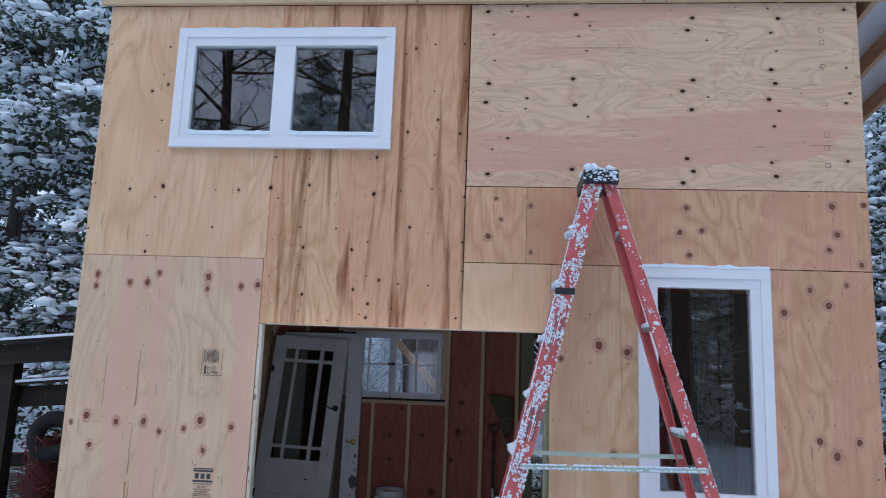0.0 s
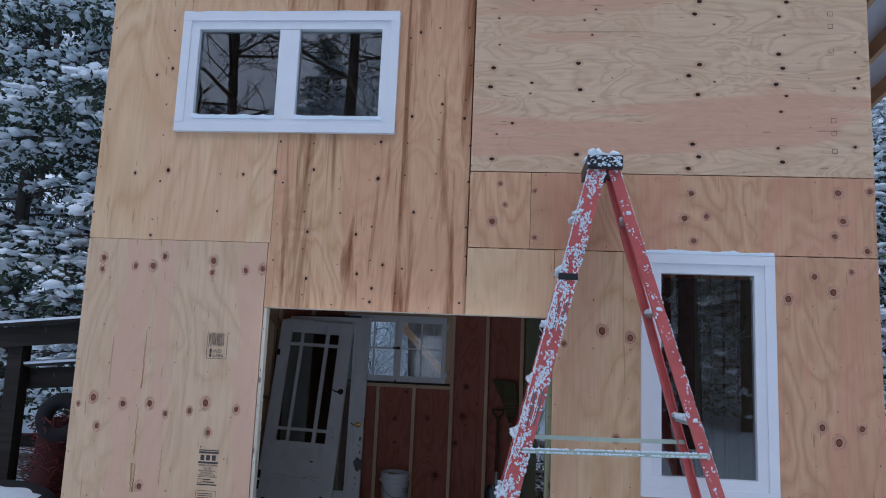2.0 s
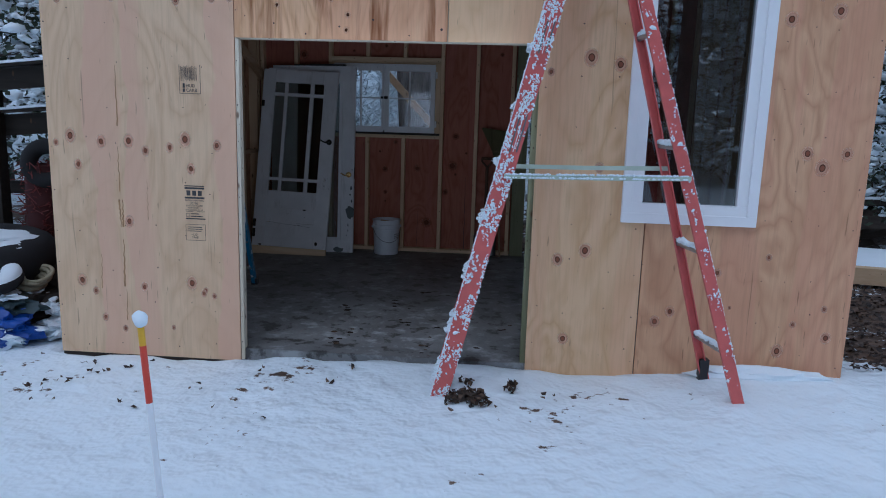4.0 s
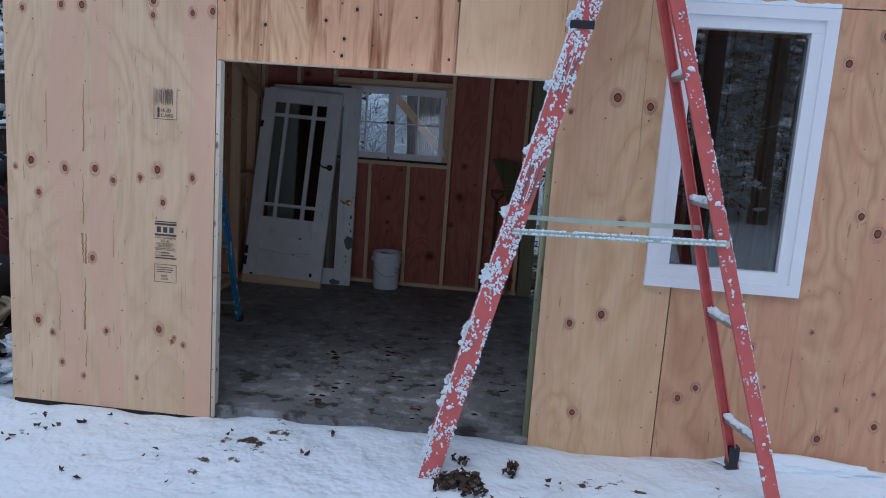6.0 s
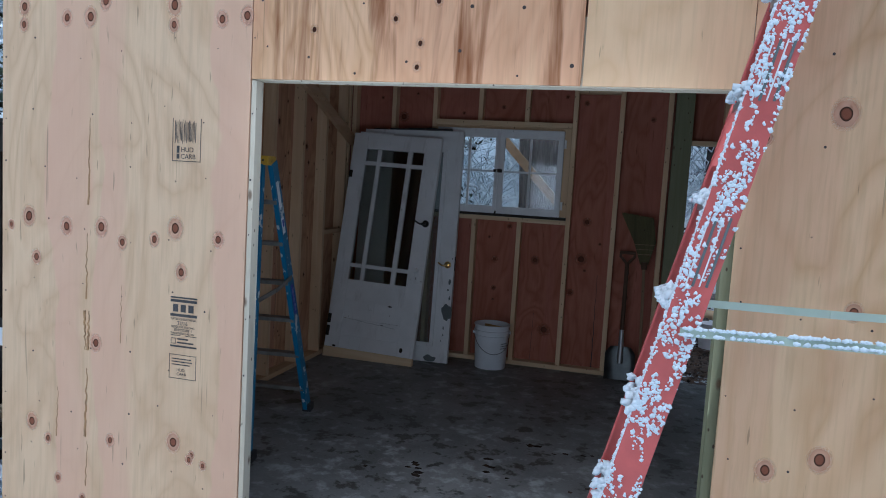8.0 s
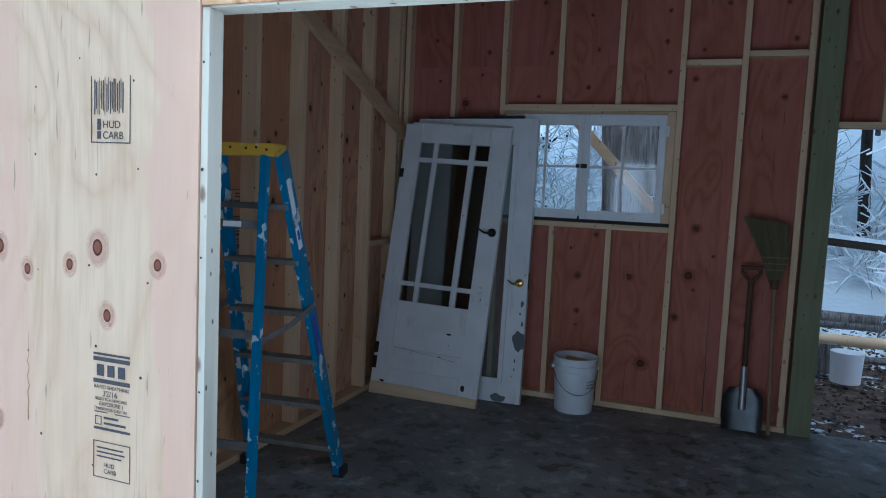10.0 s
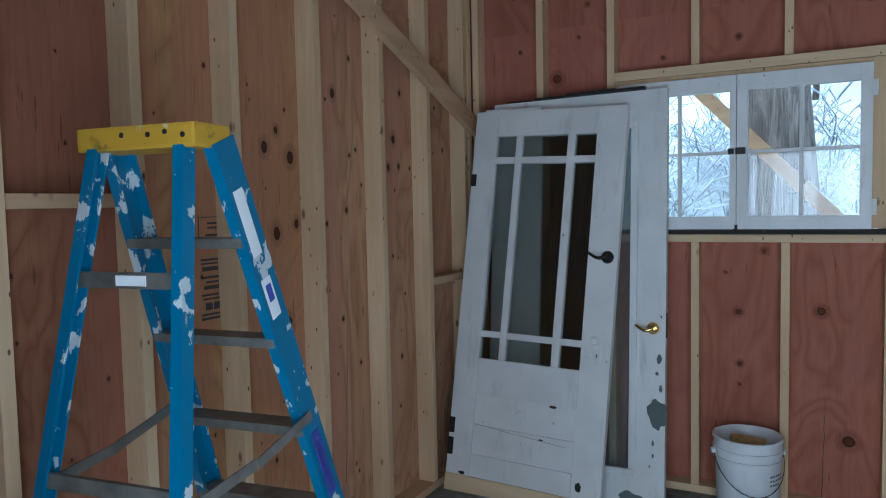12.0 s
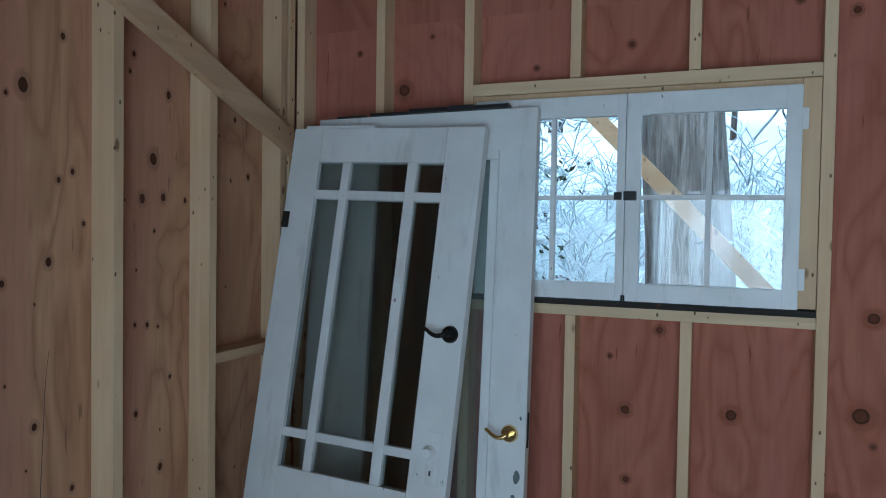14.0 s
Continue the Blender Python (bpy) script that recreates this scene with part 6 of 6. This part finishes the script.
thing("tyre", "large black tyre lying flat under snow", "tyre", ring(0.33, 0.15), RUBBER, pose(-0.914, 0.57, 0.453, 5, 3, 0), group="tyres", smooth=True)
thing("small_tyre", "small wheel lying on the pile, covered in snow", "tyre", ring(0.13, 0.07, 0.8), RUBBER, pose(-0.608, 0.20, 0.365, 16, 3, 0), group="tyres", smooth=True)
bm = ring(0.125, 0.065, 0.7)
bmesh.ops.bisect_plane(bm, geom=bm.verts[:] + bm.edges[:] + bm.faces[:], plane_co=(0, 0, 0.0), plane_no=(0, 0, -1), clear_outer=True)
thing("tyre_snow", "snow on the small wheel", "snow", bm, SNOW, pose(-0.608, 0.20, 0.393, 16, 3, 0), smooth=True)
thing("hung_tyre", "old tyre hung under the lean-to roof", "tyre", ring(0.13, 0.06), RUBBER, pose(-0.66, 0.96, 1.10, 80, 0, 10), group="tyres", smooth=True)


def heap(name, label, cat, x, y, z, sx, sy, sz, mat, seed, rough=0.3):
    bm = bmesh.new()
    bmesh.ops.create_icosphere(bm, subdivisions=4, radius=1.0)
    for v in bm.verts:
        k = 1 + rough * noise.noise(v.co * 2.3 + Vector((seed, 0, 0))) + 0.5 * rough * noise.noise(v.co * 6 + Vector((0, seed, 0)))
        v.co = Vector((v.co.x * sx * k, v.co.y * sy * k, v.co.z * sz * k))
    return thing(name, label, cat, bm, mat, pose(x, y, z), smooth=True)


TARP = plain("blue_tarp", (0.01, 0.06, 0.30), 0.4, vary=0.3)
DARK_TARP = plain("dark_green_tarp", (0.025, 0.045, 0.05), 0.5, vary=0.4)
PALE = plain("pale_rope", (0.30, 0.27, 0.18), 0.9, vary=0.3, scale=30.0)
heap("tyre_snow", "smooth dome of snow on the large tyre", "snow", -0.934, 0.58, 0.558, 0.40, 0.38, 0.06, SNOW, 2, 0.25)
heap("mound", "dark heap of scrap under the tyres", "heap", -0.80, 0.60, 0.04, 0.62, 0.42, 0.34, DARK_WOOD, 3, 0.45)
heap("tarp", "crumpled blue tarp at the foot of the heap", "tarp", -0.496, 0.12, 0.063, 0.20, 0.12, 0.11, TARP, 5, 0.7)
heap("dark_tarp", "dark folded tarp dusted with snow", "tarp", -0.550, 0.22, 0.193, 0.22, 0.13, 0.08, DARK_TARP, 8, 0.7)
heap("snow_clump", "snow clumped on the scrap heap", "snow", -0.520, 0.38, 0.218, 0.12, 0.10, 0.07, SNOW, 6, 0.7)
heap("snow_clump", "snow clumped on the scrap heap", "snow", -0.331, 0.42, 0.145, 0.12, 0.10, 0.06, SNOW, 9, 0.8)
heap("snow_clump", "snow clumped on the scrap heap", "snow", -0.550, 0.16, 0.268, 0.14, 0.07, 0.03, SNOW, 12, 0.9)
heap("snow_clump", "snow clumped on the scrap heap", "snow", -0.393, 0.40, 0.003, 0.24, 0.12, 0.10, SNOW, 19, 0.9)
heap("snow_clump", "snow clumped on the scrap heap", "snow", -0.52, 0.12, 0.02, 0.22, 0.12, 0.08, SNOW, 23, 0.9)
heap("snow_clump", "snow clumped on the scrap heap", "snow", -0.20, 0.30, 0.02, 0.14, 0.10, 0.06, SNOW, 15, 0.8)
coil = ring(0.09, 0.022)
for k in range(5):
    other = ring(0.085 + 0.008 * (k % 3), 0.014)
    bmesh.ops.transform(other, matrix=pose(0.01 * k, 0.006 * k, 0.02 + 0.012 * k, 5 * k - 8, 6 - 4 * k, 0), verts=other.verts)
    tmp = bpy.data.meshes.new("tmp")
    other.to_mesh(tmp)
    other.free()
    coil.from_mesh(tmp)
    bpy.data.meshes.remove(tmp)
thing("rope_coil", "pale coil of rope on the heap", "rope", coil, PALE, pose(-0.482, 0.42, 0.307, 14, 14, 0), smooth=True)
bm = bmesh.new()
rod(bm, (-0.502, 0.40, 0.165), (-0.202, 0.30, -0.153), 0.024, 0.022, 10)
thing("snowy_pole", "pole leaning on the heap, covered in snow", "pole", bm, SNOW, smooth=True)
net = bmesh.new()
rnd = random.Random(4)
for i in range(520):
    z = rnd.uniform(0.1, 1.12)
    a = rnd.uniform(0, 6.28)
    r = 0.17 * (1.1 - 0.35 * z)
    c = Vector((-0.74 + r * math.cos(a), 1.02 + r * math.sin(a), z))
    e = c + Vector((rnd.gauss(0, 0.05), rnd.gauss(0, 0.05), rnd.gauss(0, 0.035)))
    bar(net, c, e, 0.006, 0.006, (0.3, 0.2, 1))
RED_NET = plain("dark_red_netting", (0.13, 0.018, 0.015), 0.7, vary=0.3)
thing("red_netting", "roll of dark red plastic netting stood on end", "netting", net, RED_NET)
bm = bmesh.new()
lathe(bm, [(0.0, 0.0), (0.16, 0.0), (0.12, 1.08), (0.0, 1.1)], 16, (-0.74, 1.02, 0.0))
thing("net_roll", "dark core of the rolled red netting", "netting", bm, plain("dark_net_core", (0.05, 0.01, 0.01), 0.9), smooth=True)

# right side: landscape timber, snowy plank, scrap
bm = bmesh.new()
bar(bm, (5.2, 3.60, 0.06), (9.0, 2.6, 0.10), 0.14, 0.17)
thing("landscape_timber", "long timber edging with snow behind it", "timber", bm, STUD_X)
heap("snow_bank", "snow bank behind the timber edging", "snow", 6.9, 4.2, 0.02, 2.3, 0.7, 0.16, SNOW, 21, 0.15)
for i, (x, y, z, L, yaw) in enumerate(((6.0, 5.2, 0.62, 2.5, 8), (6.1, 5.6, 0.40, 2.5, -5), (6.0, 5.4, 0.22, 2.4, 3), (6.2, 5.9, 0.85, 2.2, 12))):
    thing("scrap_board", "dark scrap timber stacked with snow on it", "board", boxes((0, L, -0.05, 0.05, -0.04, 0.04), bevel=0.005), DARK_WOOD, pose(x, y, z, 0, 0, yaw), group="stacked scrap timber")
    thing("board_snow", "snow on the scrap timber", "snow", boxes((0.02, L - 0.02, -0.045, 0.045, 0.041, 0.075), bevel=0.01), SNOW, pose(x, y, z, 0, 0, yaw), group="snow on the scrap timber")
heap("mound", "dark pile of scrap under snow", "heap", 6.9, 5.7, 0.3, 1.0, 0.5, 0.55, DARK_WOOD, 33, 0.5)
bm = bmesh.new()
bar(bm, (4.05, -0.06, 0.085), (4.66, -0.10, 0.055), 0.09, 0.05)
thing("plank", "greenish plank lying against the wall", "board", bm, TREATED)
heap("plank_snow", "snow lying along the plank", "snow", 4.33, -0.09, 0.098, 0.37, 0.075, 0.05, SNOW, 41, 0.3)
